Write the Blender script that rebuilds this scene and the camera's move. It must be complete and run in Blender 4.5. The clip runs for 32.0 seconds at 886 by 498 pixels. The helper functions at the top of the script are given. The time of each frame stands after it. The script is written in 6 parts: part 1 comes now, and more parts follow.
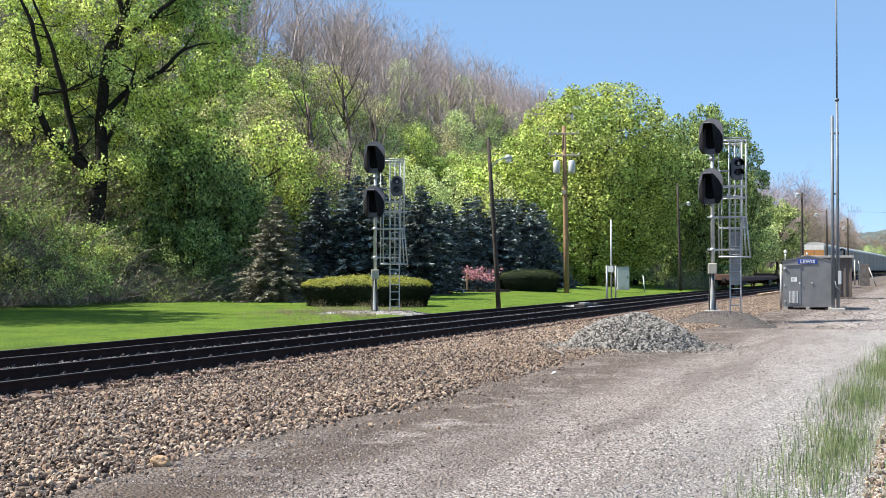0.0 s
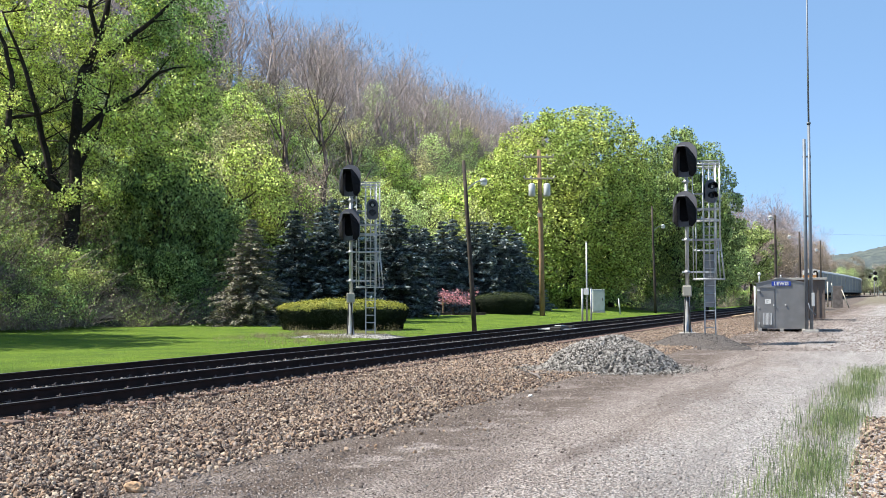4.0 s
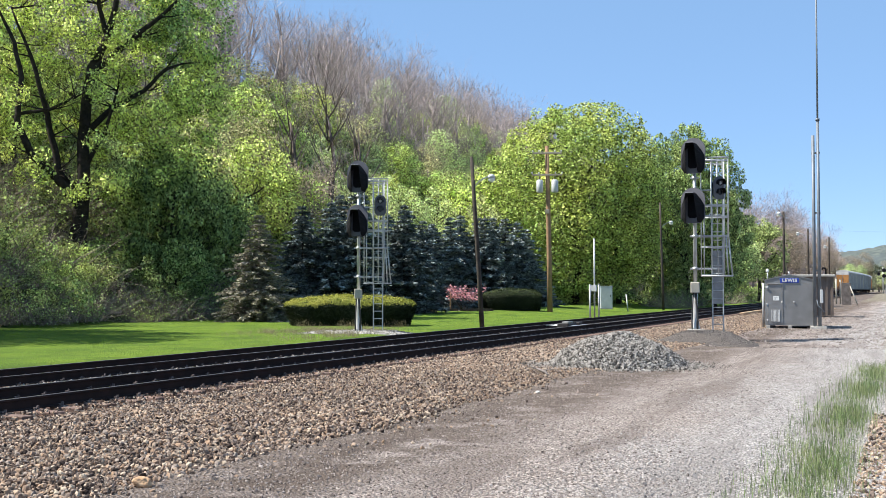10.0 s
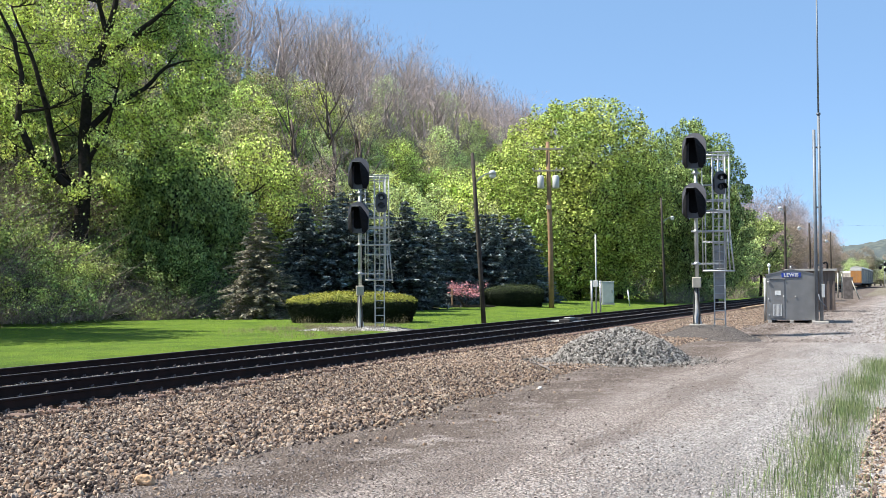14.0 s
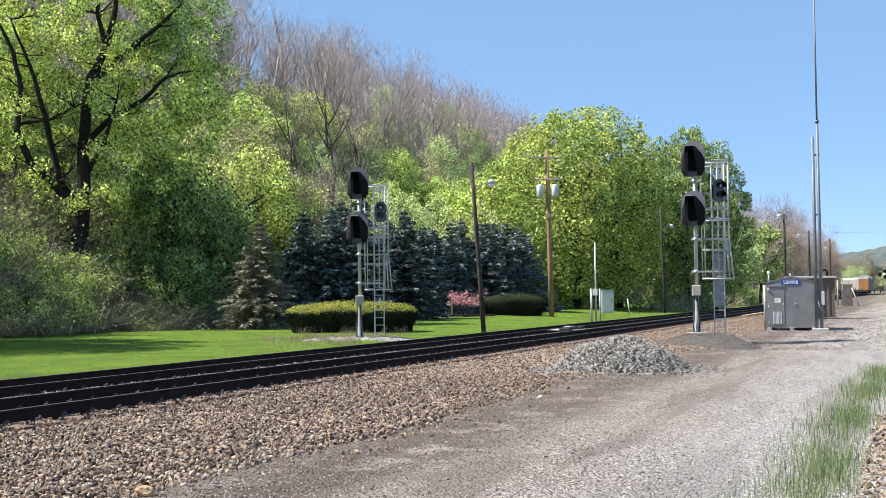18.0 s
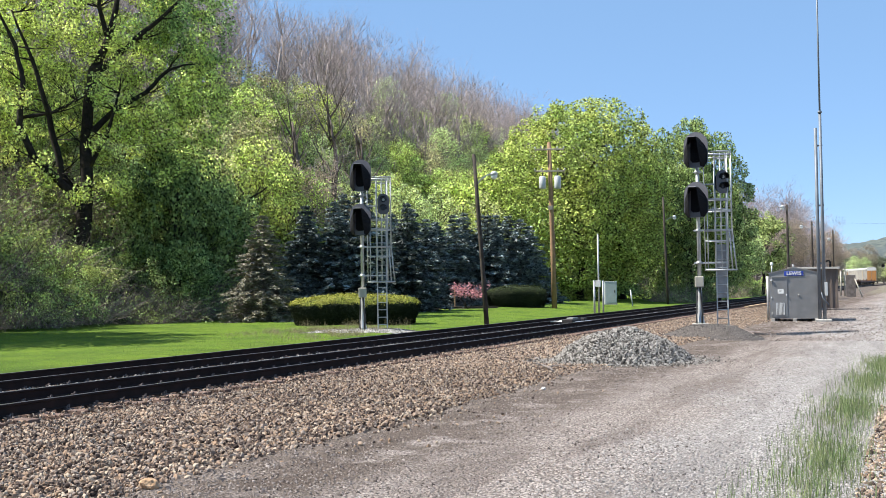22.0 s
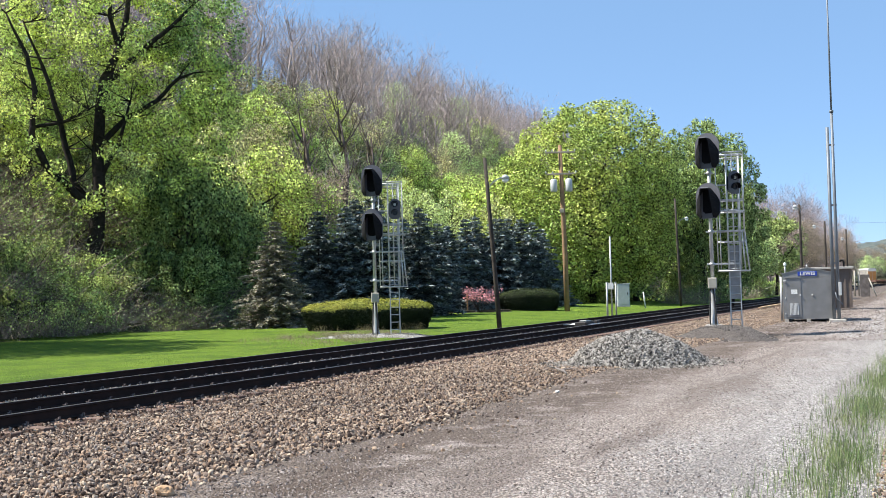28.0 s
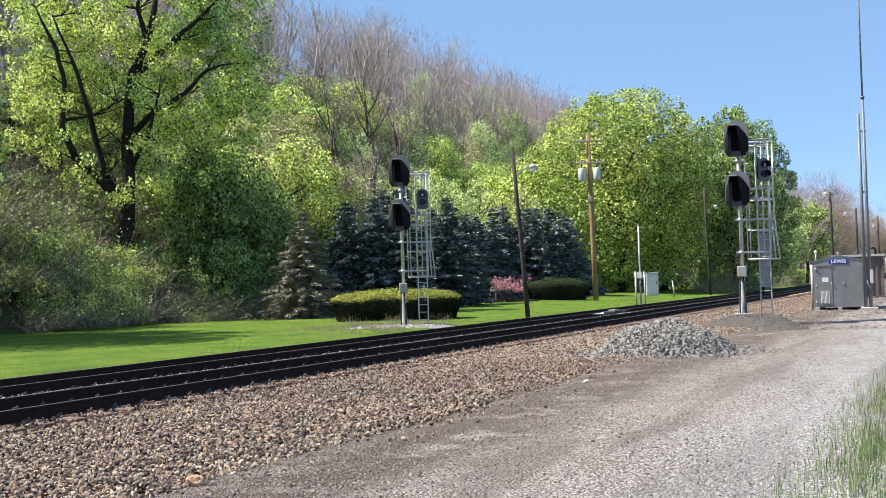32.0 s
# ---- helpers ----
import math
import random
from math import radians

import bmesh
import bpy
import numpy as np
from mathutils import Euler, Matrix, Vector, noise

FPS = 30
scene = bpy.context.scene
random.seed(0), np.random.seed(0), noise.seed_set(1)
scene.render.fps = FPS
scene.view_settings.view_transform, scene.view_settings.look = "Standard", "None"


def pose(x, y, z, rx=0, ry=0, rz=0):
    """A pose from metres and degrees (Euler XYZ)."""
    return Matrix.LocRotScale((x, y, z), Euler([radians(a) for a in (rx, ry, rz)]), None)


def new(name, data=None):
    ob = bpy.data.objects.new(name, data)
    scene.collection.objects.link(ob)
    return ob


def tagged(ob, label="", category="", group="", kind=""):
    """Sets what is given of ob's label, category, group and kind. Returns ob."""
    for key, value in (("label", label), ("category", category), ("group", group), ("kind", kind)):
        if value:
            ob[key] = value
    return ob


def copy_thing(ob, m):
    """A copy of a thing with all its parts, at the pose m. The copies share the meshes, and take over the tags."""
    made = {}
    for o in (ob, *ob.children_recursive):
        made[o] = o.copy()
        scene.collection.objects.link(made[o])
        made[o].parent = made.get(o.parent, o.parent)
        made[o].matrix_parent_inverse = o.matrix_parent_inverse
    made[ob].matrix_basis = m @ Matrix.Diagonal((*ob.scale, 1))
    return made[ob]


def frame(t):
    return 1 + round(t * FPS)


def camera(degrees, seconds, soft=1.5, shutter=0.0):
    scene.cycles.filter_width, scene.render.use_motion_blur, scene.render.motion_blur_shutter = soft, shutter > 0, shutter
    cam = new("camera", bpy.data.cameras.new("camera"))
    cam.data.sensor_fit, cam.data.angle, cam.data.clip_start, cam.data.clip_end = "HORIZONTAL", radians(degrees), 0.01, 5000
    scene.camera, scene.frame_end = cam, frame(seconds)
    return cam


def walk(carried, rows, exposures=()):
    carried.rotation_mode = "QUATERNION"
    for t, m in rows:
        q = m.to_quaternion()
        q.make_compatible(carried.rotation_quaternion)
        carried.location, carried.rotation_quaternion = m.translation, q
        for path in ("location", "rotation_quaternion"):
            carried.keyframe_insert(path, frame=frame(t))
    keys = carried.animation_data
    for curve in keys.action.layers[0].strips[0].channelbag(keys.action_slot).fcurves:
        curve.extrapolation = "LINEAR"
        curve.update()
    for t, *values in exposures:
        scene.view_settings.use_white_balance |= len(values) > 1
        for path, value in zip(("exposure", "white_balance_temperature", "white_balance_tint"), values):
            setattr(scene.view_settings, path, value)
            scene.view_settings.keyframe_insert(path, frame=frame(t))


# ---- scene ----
cam = camera(42.81, 32.0, soft=0.75)
EYE = (0.0, 0.0, 1.75)
# seconds, heading to the left of the track's line, tilt up, lean; degrees
TURNS = ((0,23.315,1.093,-0.047),(0.5,22.975,1.460,-0.136),(1,22.673,1.750,-0.021),(1.5,22.410,2.029,-0.010),(2,22.328,2.135,0.081),(2.5,22.261,2.092,0.017),(3,22.120,2.168,0.093),(3.5,22.061,2.264,0.123),(5.5,22.498,2.205,0.223),(6,22.706,2.095,0.235),(6.5,22.757,1.832,0.153),(7,22.807,1.750,0.070),(7.5,22.744,1.635,-0.122),(8,22.818,1.686,-0.304),(8.5,22.766,1.808,-0.082),(9,22.636,1.919,0.000),(9.5,22.556,1.957,-0.009),(10,22.474,2.067,0.018),(10.5,22.489,2.205,0.061),(11,22.567,2.341,0.230),(11.5,22.651,2.319,0.382),(12,22.669,2.248,0.450),(12.5,22.662,2.171,0.336),(13,22.649,2.065,0.487),(13.5,22.635,2.002,0.410),(14,22.543,1.886,0.328),(14.5,22.356,1.872,0.363),(16.5,22.374,2.105,0.643),(17,22.348,2.244,0.717),(17.5,22.424,2.312,0.641),(18,22.514,2.356,0.623),(18.5,22.598,2.309,0.652),(19,22.774,2.137,0.730),(19.5,22.848,2.074,0.799),(20,22.863,2.050,0.863),(20.5,22.842,1.988,0.855),(21,22.790,2.001,0.845),(21.5,22.747,1.940,0.734),(22,22.657,1.955,0.807),(22.5,22.553,1.998,0.819),(23,22.552,2.021,0.948),(23.5,22.678,2.068,1.013),(24,22.789,2.101,1.077),(24.5,22.870,2.075,1.133),(25,22.886,2.106,1.099),(25.5,22.934,2.193,1.188),(27.5,23.074,2.224,1.353),(28,23.260,2.180,1.449),(28.5,23.344,2.147,1.407),(29,23.389,2.011,1.447),(29.5,23.627,1.952,1.475),(30,23.873,1.898,1.472),(30.5,24.121,1.828,1.443),(31,24.369,1.718,1.490),(31.5,24.517,1.683,1.625),(32,24.689,1.710,1.750))
walk(cam, [(t, pose(*EYE, 90 + tilt, 0, turn) @ pose(0, 0, 0, 0, 0, -lean)) for t, turn, tilt, lean in TURNS])

# ---- light ----
SUN_EL, SUN_AZ = radians(53), math.atan2(-0.40, -0.917)
SUN_DIR = Vector((math.cos(SUN_AZ) * math.cos(SUN_EL), math.sin(SUN_AZ) * math.cos(SUN_EL), math.sin(SUN_EL)))
world = bpy.data.worlds.new("sky")
scene.world = world
world.use_nodes = True
wn = world.node_tree
sky = wn.nodes.new("ShaderNodeTexSky")
sky.sky_type, sky.sun_disc = "NISHITA", False
sky.sun_elevation, sky.sun_rotation = SUN_EL, math.pi / 2 - SUN_AZ
sky.altitude, sky.air_density, sky.dust_density, sky.ozone_density = 1200.0, 0.75, 0.0, 2.0
tint = wn.nodes.new("ShaderNodeMix")
tint.data_type, tint.blend_type = "RGBA", "MULTIPLY"
tint.inputs[0].default_value, tint.inputs[7].default_value = 1.0, (0.354, 0.382, 0.448, 1)
wn.links.new(sky.outputs[0], tint.inputs[6])
even = wn.nodes.new("ShaderNodeMix")
even.data_type, even.blend_type = "RGBA", "ADD"
even.inputs[0].default_value, even.inputs[7].default_value = 1.0, (1.06, 1.86, 2.88, 1)
wn.links.new(tint.outputs[2], even.inputs[6])
wn.links.new(even.outputs[2], wn.nodes["Background"].inputs[0])
wn.nodes["Background"].inputs[1].default_value = 0.0875
sun = new("sun", bpy.data.lights.new("sun", "SUN"))
sun.data.energy, sun.data.angle, sun.data.color = 5.0, radians(0.53), (1.0, 0.955, 0.88)
sun.rotation_euler = SUN_DIR.to_track_quat("Z", "Y").to_euler()
scene.view_settings.exposure = 1.1

# ---- materials ----
def mat(name, color, rough=0.8, metal=0.0, color2=None, scale=6.0, bump=0.0, bscale=40.0, island=0.0, objrand=0.0, translucent=0.0, spec=0.5, detail=6.0, color3=None, scale3=0.6, contrast=(0.35, 0.65), palette=None, hue=0.0):
    m = bpy.data.materials.new(name)
    m.use_nodes = True
    t = m.node_tree
    N, L = t.nodes, t.links
    b = N["Principled BSDF"]
    b.inputs["Roughness"].default_value, b.inputs["Metallic"].default_value = rough, metal
    b.inputs["Specular IOR Level"].default_value = spec
    geo = N.new("ShaderNodeNewGeometry")
    src = None
    if color2:
        no = N.new("ShaderNodeTexNoise")
        no.inputs["Scale"].default_value, no.inputs["Detail"].default_value = scale, detail
        L.new(geo.outputs["Position"], no.inputs["Vector"])
        mr = N.new("ShaderNodeMapRange")
        mr.inputs[1].default_value, mr.inputs[2].default_value = contrast
        L.new(no.outputs[0], mr.inputs[0])
        mx = N.new("ShaderNodeMix")
        mx.data_type = "RGBA"
        mx.inputs[6].default_value, mx.inputs[7].default_value = (*color, 1), (*color2, 1)
        L.new(mr.outputs[0], mx.inputs[0])
        src = mx.outputs[2]
        if color3:
            n3 = N.new("ShaderNodeTexNoise")
            n3.inputs["Scale"].default_value, n3.inputs["Detail"].default_value = scale3, 4
            L.new(geo.outputs["Position"], n3.inputs["Vector"])
            m3 = N.new("ShaderNodeMapRange")
            m3.inputs[1].default_value, m3.inputs[2].default_value = 0.45, 0.68
            L.new(n3.outputs[0], m3.inputs[0])
            x3 = N.new("ShaderNodeMix")
            x3.data_type = "RGBA"
            x3.inputs[7].default_value = (*color3, 1)
            L.new(m3.outputs[0], x3.inputs[0])
            L.new(src, x3.inputs[6])
            src = x3.outputs[2]
    if palette:
        cr = N.new("ShaderNodeValToRGB")
        cr.color_ramp.interpolation = "CONSTANT"
        while len(cr.color_ramp.elements) < len(palette):
            cr.color_ramp.elements.new(0.5)
        for i, c in enumerate(palette):
            cr.color_ramp.elements[i].position = i / len(palette)
            cr.color_ramp.elements[i].color = (*c, 1)
        L.new(geo.outputs["Random Per Island"], cr.inputs[0])
        src = cr.outputs[0]
    for amount, sock in ((island, "island"), (objrand, "object")):
        if amount:
            node = geo.outputs["Random Per Island"] if sock == "island" else N.new("ShaderNodeObjectInfo").outputs["Random"]
            mr2 = N.new("ShaderNodeMapRange")
            mr2.inputs[3].default_value, mr2.inputs[4].default_value = 1 - amount, 1 + amount
            L.new(node, mr2.inputs[0])
            hs = N.new("ShaderNodeHueSaturation")
            hs.inputs["Color"].default_value = (*color, 1)
            if src:
                L.new(src, hs.inputs["Color"])
            L.new(mr2.outputs[0], hs.inputs["Value"])
            if hue and sock == "object":
                spin = N.new("ShaderNodeMath")
                spin.operation = "MULTIPLY"
                spin.inputs[1].default_value = 7.13
                L.new(node, spin.inputs[0])
                fr = N.new("ShaderNodeMath")
                fr.operation = "FRACT"
                L.new(spin.outputs[0], fr.inputs[0])
                hr = N.new("ShaderNodeMapRange")
                hr.inputs[3].default_value, hr.inputs[4].default_value = 0.5 - hue, 0.5 + hue
                L.new(fr.outputs[0], hr.inputs[0])
                L.new(hr.outputs[0], hs.inputs["Hue"])
            src = hs.outputs[0]
    if src:
        L.new(src, b.inputs["Base Color"])
    else:
        b.inputs["Base Color"].default_value = (*color, 1)
    if bump:
        nb = N.new("ShaderNodeTexNoise")
        nb.inputs["Scale"].default_value, nb.inputs["Detail"].default_value = bscale, 5
        L.new(geo.outputs["Position"], nb.inputs["Vector"])
        bp = N.new("ShaderNodeBump")
        bp.inputs["Strength"].default_value, bp.inputs["Distance"].default_value = bump, 0.02
        L.new(nb.outputs[0], bp.inputs["Height"])
        L.new(bp.outputs[0], b.inputs["Normal"])
    if translucent:
        tr = N.new("ShaderNodeBsdfTranslucent")
        if src:
            L.new(src, tr.inputs[0])
        else:
            tr.inputs[0].default_value = (*color, 1)
        ms = N.new("ShaderNodeMixShader")
        ms.inputs[0].default_value = translucent
        L.new(b.outputs[0], ms.inputs[1])
        L.new(tr.outputs[0], ms.inputs[2])
        L.new(ms.outputs[0], N["Material Output"].inputs[0])
    return m


def ground_material():
    """Gravel, ballast, lawn and wood floor, in strips along the track with ragged edges."""
    m = bpy.data.materials.new("ground")
    m.use_nodes = True
    t = m.node_tree
    N, L = t.nodes, t.links
    b = N["Principled BSDF"]
    b.inputs["Roughness"].default_value, b.inputs["Specular IOR Level"].default_value = 0.95, 0.2
    geo = N.new("ShaderNodeNewGeometry")

    def noise_of(scale, detail=5.0, rough=0.6):
        n = N.new("ShaderNodeTexNoise")
        n.inputs["Scale"].default_value, n.inputs["Detail"].default_value, n.inputs["Roughness"].default_value = scale, detail, rough
        L.new(geo.outputs["Position"], n.inputs["Vector"])
        return n.outputs[0]

    def math_of(op, a, c):
        n = N.new("ShaderNodeMath")
        n.operation = op
        for i, v in enumerate((a, c)):
            if isinstance(v, (int, float)):
                n.inputs[i].default_value = v
            else:
                L.new(v, n.inputs[i])
        return n.outputs[0]

    def ramp(v, lo, hi):
        n = N.new("ShaderNodeMapRange")
        n.interpolation_type = "SMOOTHSTEP"
        n.inputs[1].default_value, n.inputs[2].default_value = lo, hi
        L.new(v, n.inputs[0])
        return n.outputs[0]

    def mix(f, a, c):
        n = N.new("ShaderNodeMix")
        n.data_type = "RGBA"
        L.new(f, n.inputs[0])
        for i, v in ((6, a), (7, c)):
            if isinstance(v, tuple):
                n.inputs[i].default_value = (*v, 1)
            else:
                L.new(v, n.inputs[i])
        return n.outputs[2]

    sep = N.new("ShaderNodeSeparateXYZ")
    L.new(geo.outputs["Position"], sep.inputs[0])
    wob = math_of("MULTIPLY", math_of("SUBTRACT", noise_of(0.45, 6), 0.5), 3.0)
    x = math_of("ADD", sep.outputs[0], math_of("MULTIPLY", wob, ramp(math_of("ABSOLUTE", math_of("ADD", sep.outputs[0], 18.75), 0.0), 0.3, 2.5)))
    fine = ramp(noise_of(45, 3), 0.35, 0.65)
    coarse = ramp(noise_of(9, 4, 0.7), 0.36, 0.64)
    mid = ramp(noise_of(2.2, 6), 0.38, 0.66)
    big = ramp(noise_of(0.3, 5), 0.4, 0.65)
    cells = N.new("ShaderNodeTexVoronoi")
    cells.inputs["Scale"].default_value = 32
    L.new(geo.outputs["Position"], cells.inputs["Vector"])
    grit = N.new("ShaderNodeSeparateColor")
    L.new(cells.outputs["Color"], grit.inputs[0])
    fine = math_of("ADD", math_of("MULTIPLY", fine, 0.3), math_of("MULTIPLY", grit.outputs[0], 0.7))
    # mask that paints the shade between pebbles into dirt and pale gravel
    gap = ramp(cells.outputs["Distance"], 0.36, 0.62)
    dirt = mix(fine, (0.41, 0.342, 0.302), (0.86, 0.75, 0.68))
    dirt = mix(math_of("MULTIPLY", gap, 0.8), dirt, (0.062, 0.048, 0.040))
    dirt = mix(math_of("MULTIPLY", mid, 0.3), dirt, (0.220, 0.180, 0.150))
    dirt = mix(math_of("MULTIPLY", big, 0.35), dirt, (0.370, 0.321, 0.295))
    dirt = mix(math_of("MULTIPLY", coarse, 0.3), dirt, (0.150, 0.123, 0.106))
    pale = mix(fine, (0.54, 0.50, 0.474), (0.82, 0.772, 0.738))
    pale = mix(math_of("MULTIPLY", gap, 0.8), pale, (0.13, 0.117, 0.11))
    pale = mix(math_of("MULTIPLY", mid, 0.35), pale, (0.334, 0.308, 0.290))
    pale = mix(math_of("MULTIPLY", coarse, 0.3), pale, (0.264, 0.242, 0.229))
    stretch = N.new("ShaderNodeMapping")
    stretch.inputs["Scale"].default_value = (1.3, 0.17, 1.0)
    L.new(geo.outputs["Position"], stretch.inputs["Vector"])
    rn = N.new("ShaderNodeTexNoise")
    rn.inputs["Scale"].default_value, rn.inputs["Detail"].default_value = 1.0, 5
    L.new(stretch.outputs[0], rn.inputs["Vector"])
    ruts = ramp(rn.outputs[0], 0.47, 0.60)
    dirt = mix(math_of("MULTIPLY", ruts, 0.6), dirt, (0.16, 0.127, 0.109))
    pale = mix(math_of("MULTIPLY", ruts, 0.6), pale, (0.25, 0.224, 0.208))
    damp = ramp(math_of("ABSOLUTE", math_of("ADD", x, 5.4), 0.0), 1.5, 0.3)
    dirt = mix(math_of("MULTIPLY", math_of("MULTIPLY", damp, ramp(noise_of(0.9, 6, 0.7), 0.36, 0.5)), 0.85), dirt, (0.115, 0.085, 0.066))
    stones = mix(fine, (0.062, 0.044, 0.035), (0.220, 0.172, 0.136))
    soft = ramp(noise_of(60, 3), 0.35, 0.65)
    green = mix(soft, (0.074, 0.145, 0.013), (0.19, 0.295, 0.022))
    green = mix(math_of("MULTIPLY", mid, 0.5), green, (0.065, 0.12, 0.02))
    green = mix(math_of("MULTIPLY", coarse, 0.35), green, (0.13, 0.19, 0.02))
    green = mix(math_of("MULTIPLY", big, 0.5), green, (0.05, 0.095, 0.018))
    # bright and dark mottling, painted in place of dappled tree shade
    patch = ramp(noise_of(1.1, 6, 0.7), 0.4, 0.62)
    green = mix(math_of("MULTIPLY", patch, 0.6), green, (0.19, 0.27, 0.028))
    green = mix(math_of("MULTIPLY", ramp(noise_of(0.55, 4, 0.65), 0.5, 0.62), 0.55), green, (0.045, 0.10, 0.014))
    litter = mix(soft, (0.044, 0.035, 0.022), (0.106, 0.084, 0.053))
    litter = mix(mid, litter, (0.044, 0.062, 0.018))
    col = mix(ramp(x, -7.4, -5.2), stones, dirt)
    col = mix(ramp(x, -3.6, -1.6), col, pale)
    col = mix(ramp(math_of("MULTIPLY", x, -1.0), 18.5, 19.0), col, green)
    far = math_of("ADD", sep.outputs[1], math_of("MULTIPLY", wob, 6.0))
    col = mix(ramp(far, 150, 190), col, mix(mid, (0.167, 0.145, 0.106), (0.246, 0.220, 0.167)))
    col = mix(ramp(math_of("MULTIPLY", x, -1.0), 38.2, 39.8), col, litter)
    col = mix(ramp(x, 12, 16), col, mix(mid, (0.088, 0.141, 0.026), (0.176, 0.176, 0.070)))
    L.new(col, b.inputs["Base Color"])
    bp = N.new("ShaderNodeBump")
    bp.inputs["Strength"].default_value, bp.inputs["Distance"].default_value = 1.0, 0.05
    L.new(math_of("SUBTRACT", noise_of(28, 6, 0.7), cells.outputs["Distance"]), bp.inputs["Height"])
    L.new(bp.outputs[0], b.inputs["Normal"])
    return m


M_GROUND = ground_material()
M_BALLAST = mat("ballast stone", (0.33, 0.265, 0.215), 0.9, spec=0.1, palette=((0.05, 0.037, 0.031), (0.27, 0.192, 0.14), (0.13, 0.094, 0.075), (0.37, 0.275, 0.20), (0.195, 0.148, 0.12), (0.44, 0.355, 0.268), (0.078, 0.058, 0.049), (0.30, 0.206, 0.14), (0.29, 0.238, 0.20)))
M_GRAVEL = mat("crushed stone", (0.5, 0.475, 0.455), 0.9, spec=0.03, palette=((0.38, 0.353, 0.336), (0.32, 0.296, 0.281), (0.42, 0.394, 0.376), (0.35, 0.325, 0.309), (0.15, 0.136, 0.128), (0.25, 0.23, 0.218)))
M_YARD = mat("trodden stone", (0.36, 0.31, 0.28), 0.9, spec=0.05, palette=((0.30, 0.256, 0.23), (0.20, 0.168, 0.15), (0.35, 0.303, 0.273), (0.27, 0.23, 0.207), (0.09, 0.074, 0.066), (0.24, 0.20, 0.175)))
M_PILE = mat("grey limestone", (0.328, 0.328, 0.312), 0.9, spec=0.1, palette=((0.24, 0.222, 0.202), (0.10, 0.092, 0.083), (0.35, 0.328, 0.30), (0.18, 0.166, 0.15), (0.30, 0.28, 0.255), (0.06, 0.055, 0.05)))
M_MOUND = mat("dark cinder", (0.05, 0.042, 0.038), 0.95, color2=(0.125, 0.106, 0.094), scale=30, bump=1.0, bscale=34)
M_PAD = mat("pale pad gravel", (0.12, 0.115, 0.105), 0.95, color2=(0.42, 0.40, 0.37), scale=24, bump=1.0, bscale=22, contrast=(0.42, 0.58))
M_CINDER = mat("cinder lump", (0.1, 0.095, 0.09), 0.9, spec=0.2, palette=((0.11, 0.10, 0.094), (0.045, 0.041, 0.039), (0.17, 0.155, 0.143), (0.075, 0.068, 0.064), (0.22, 0.20, 0.18)))
M_RAIL = mat("rail steel", (0.035, 0.022, 0.019), 0.9, 0.0, color2=(0.022, 0.016, 0.015), scale=3, spec=0.1)
M_RAILTOP = mat("worn rail head", (0.16, 0.14, 0.135), 0.42, 0.8, color2=(0.11, 0.095, 0.09), scale=8)
M_TIE = mat("weathered tie", (0.10, 0.06, 0.047), 0.9, color2=(0.18, 0.118, 0.092), scale=5, objrand=0.3, bump=0.5, bscale=30)
M_CLIP = mat("tie plate", (0.07, 0.052, 0.047), 0.7, 0.4, color2=(0.17, 0.14, 0.13), scale=20)
M_GALV = mat("galvanised steel", (0.508, 0.517, 0.517), 0.45, 0.35, color2=(0.410, 0.418, 0.426), scale=4)
M_MASTSTEEL = mat("dull blue-grey mast steel", (0.165, 0.185, 0.21), 0.6, 0.3, color2=(0.13, 0.147, 0.168), scale=3)
M_DARKLIMB = mat("dark brown limb", (0.095, 0.075, 0.065), 0.95, color2=(0.15, 0.12, 0.105), scale=2, spec=0.2)
M_ALU = mat("brushed aluminium", (0.285, 0.28, 0.272), 0.42, 0.5, color2=(0.235, 0.23, 0.224), scale=1.7, color3=(0.205, 0.202, 0.196), scale3=0.9)
M_BLACK = mat("matt black paint", (0.007, 0.007, 0.009), 0.85, color2=(0.01, 0.01, 0.012), scale=5, spec=0.15)
M_PLATE = mat("weathered black enamel", (0.082, 0.08, 0.092), 0.5, color2=(0.105, 0.103, 0.115), scale=3)
M_LENS = mat("dark lens", (0.012, 0.012, 0.016), 0.2, spec=0.35)
M_CONC = mat("concrete", (0.410, 0.394, 0.361), 0.9, color2=(0.312, 0.295, 0.271), scale=5, bump=0.3)
M_BLUE = mat("blue sign enamel", (0.02, 0.05, 0.30), 0.4)
M_WHITE = mat("white paint", (0.640, 0.640, 0.623), 0.5, color2=(0.541, 0.541, 0.525), scale=3)
M_PAPER = mat("white notice", (0.75, 0.75, 0.72), 0.6)
M_WOODPOLE = mat("weathered pole", (0.036, 0.030, 0.026), 0.9, color2=(0.075, 0.062, 0.052), scale=3, bump=0.4, bscale=15, spec=0.2)
M_TANPOLE = mat("treated pine pole", (0.295, 0.180, 0.094), 0.85, color2=(0.221, 0.131, 0.074), scale=2.5, bump=0.3, bscale=15)
M_BARK = mat("dark bark", (0.018, 0.015, 0.014), 0.95, color2=(0.038, 0.031, 0.027), scale=4, bump=0.8, bscale=9, spec=0.15)
M_GREYBARK = mat("grey bark", (0.235, 0.19, 0.178), 0.95, color2=(0.39, 0.33, 0.31), scale=2, objrand=0.3)
M_LEAF = mat("fresh maple leaf", (0.43, 0.54, 0.17), 0.6, island=0.9, translucent=0.25, color2=(0.60, 0.65, 0.20), scale=0.35, objrand=0.1, spec=0.15, hue=0.012)
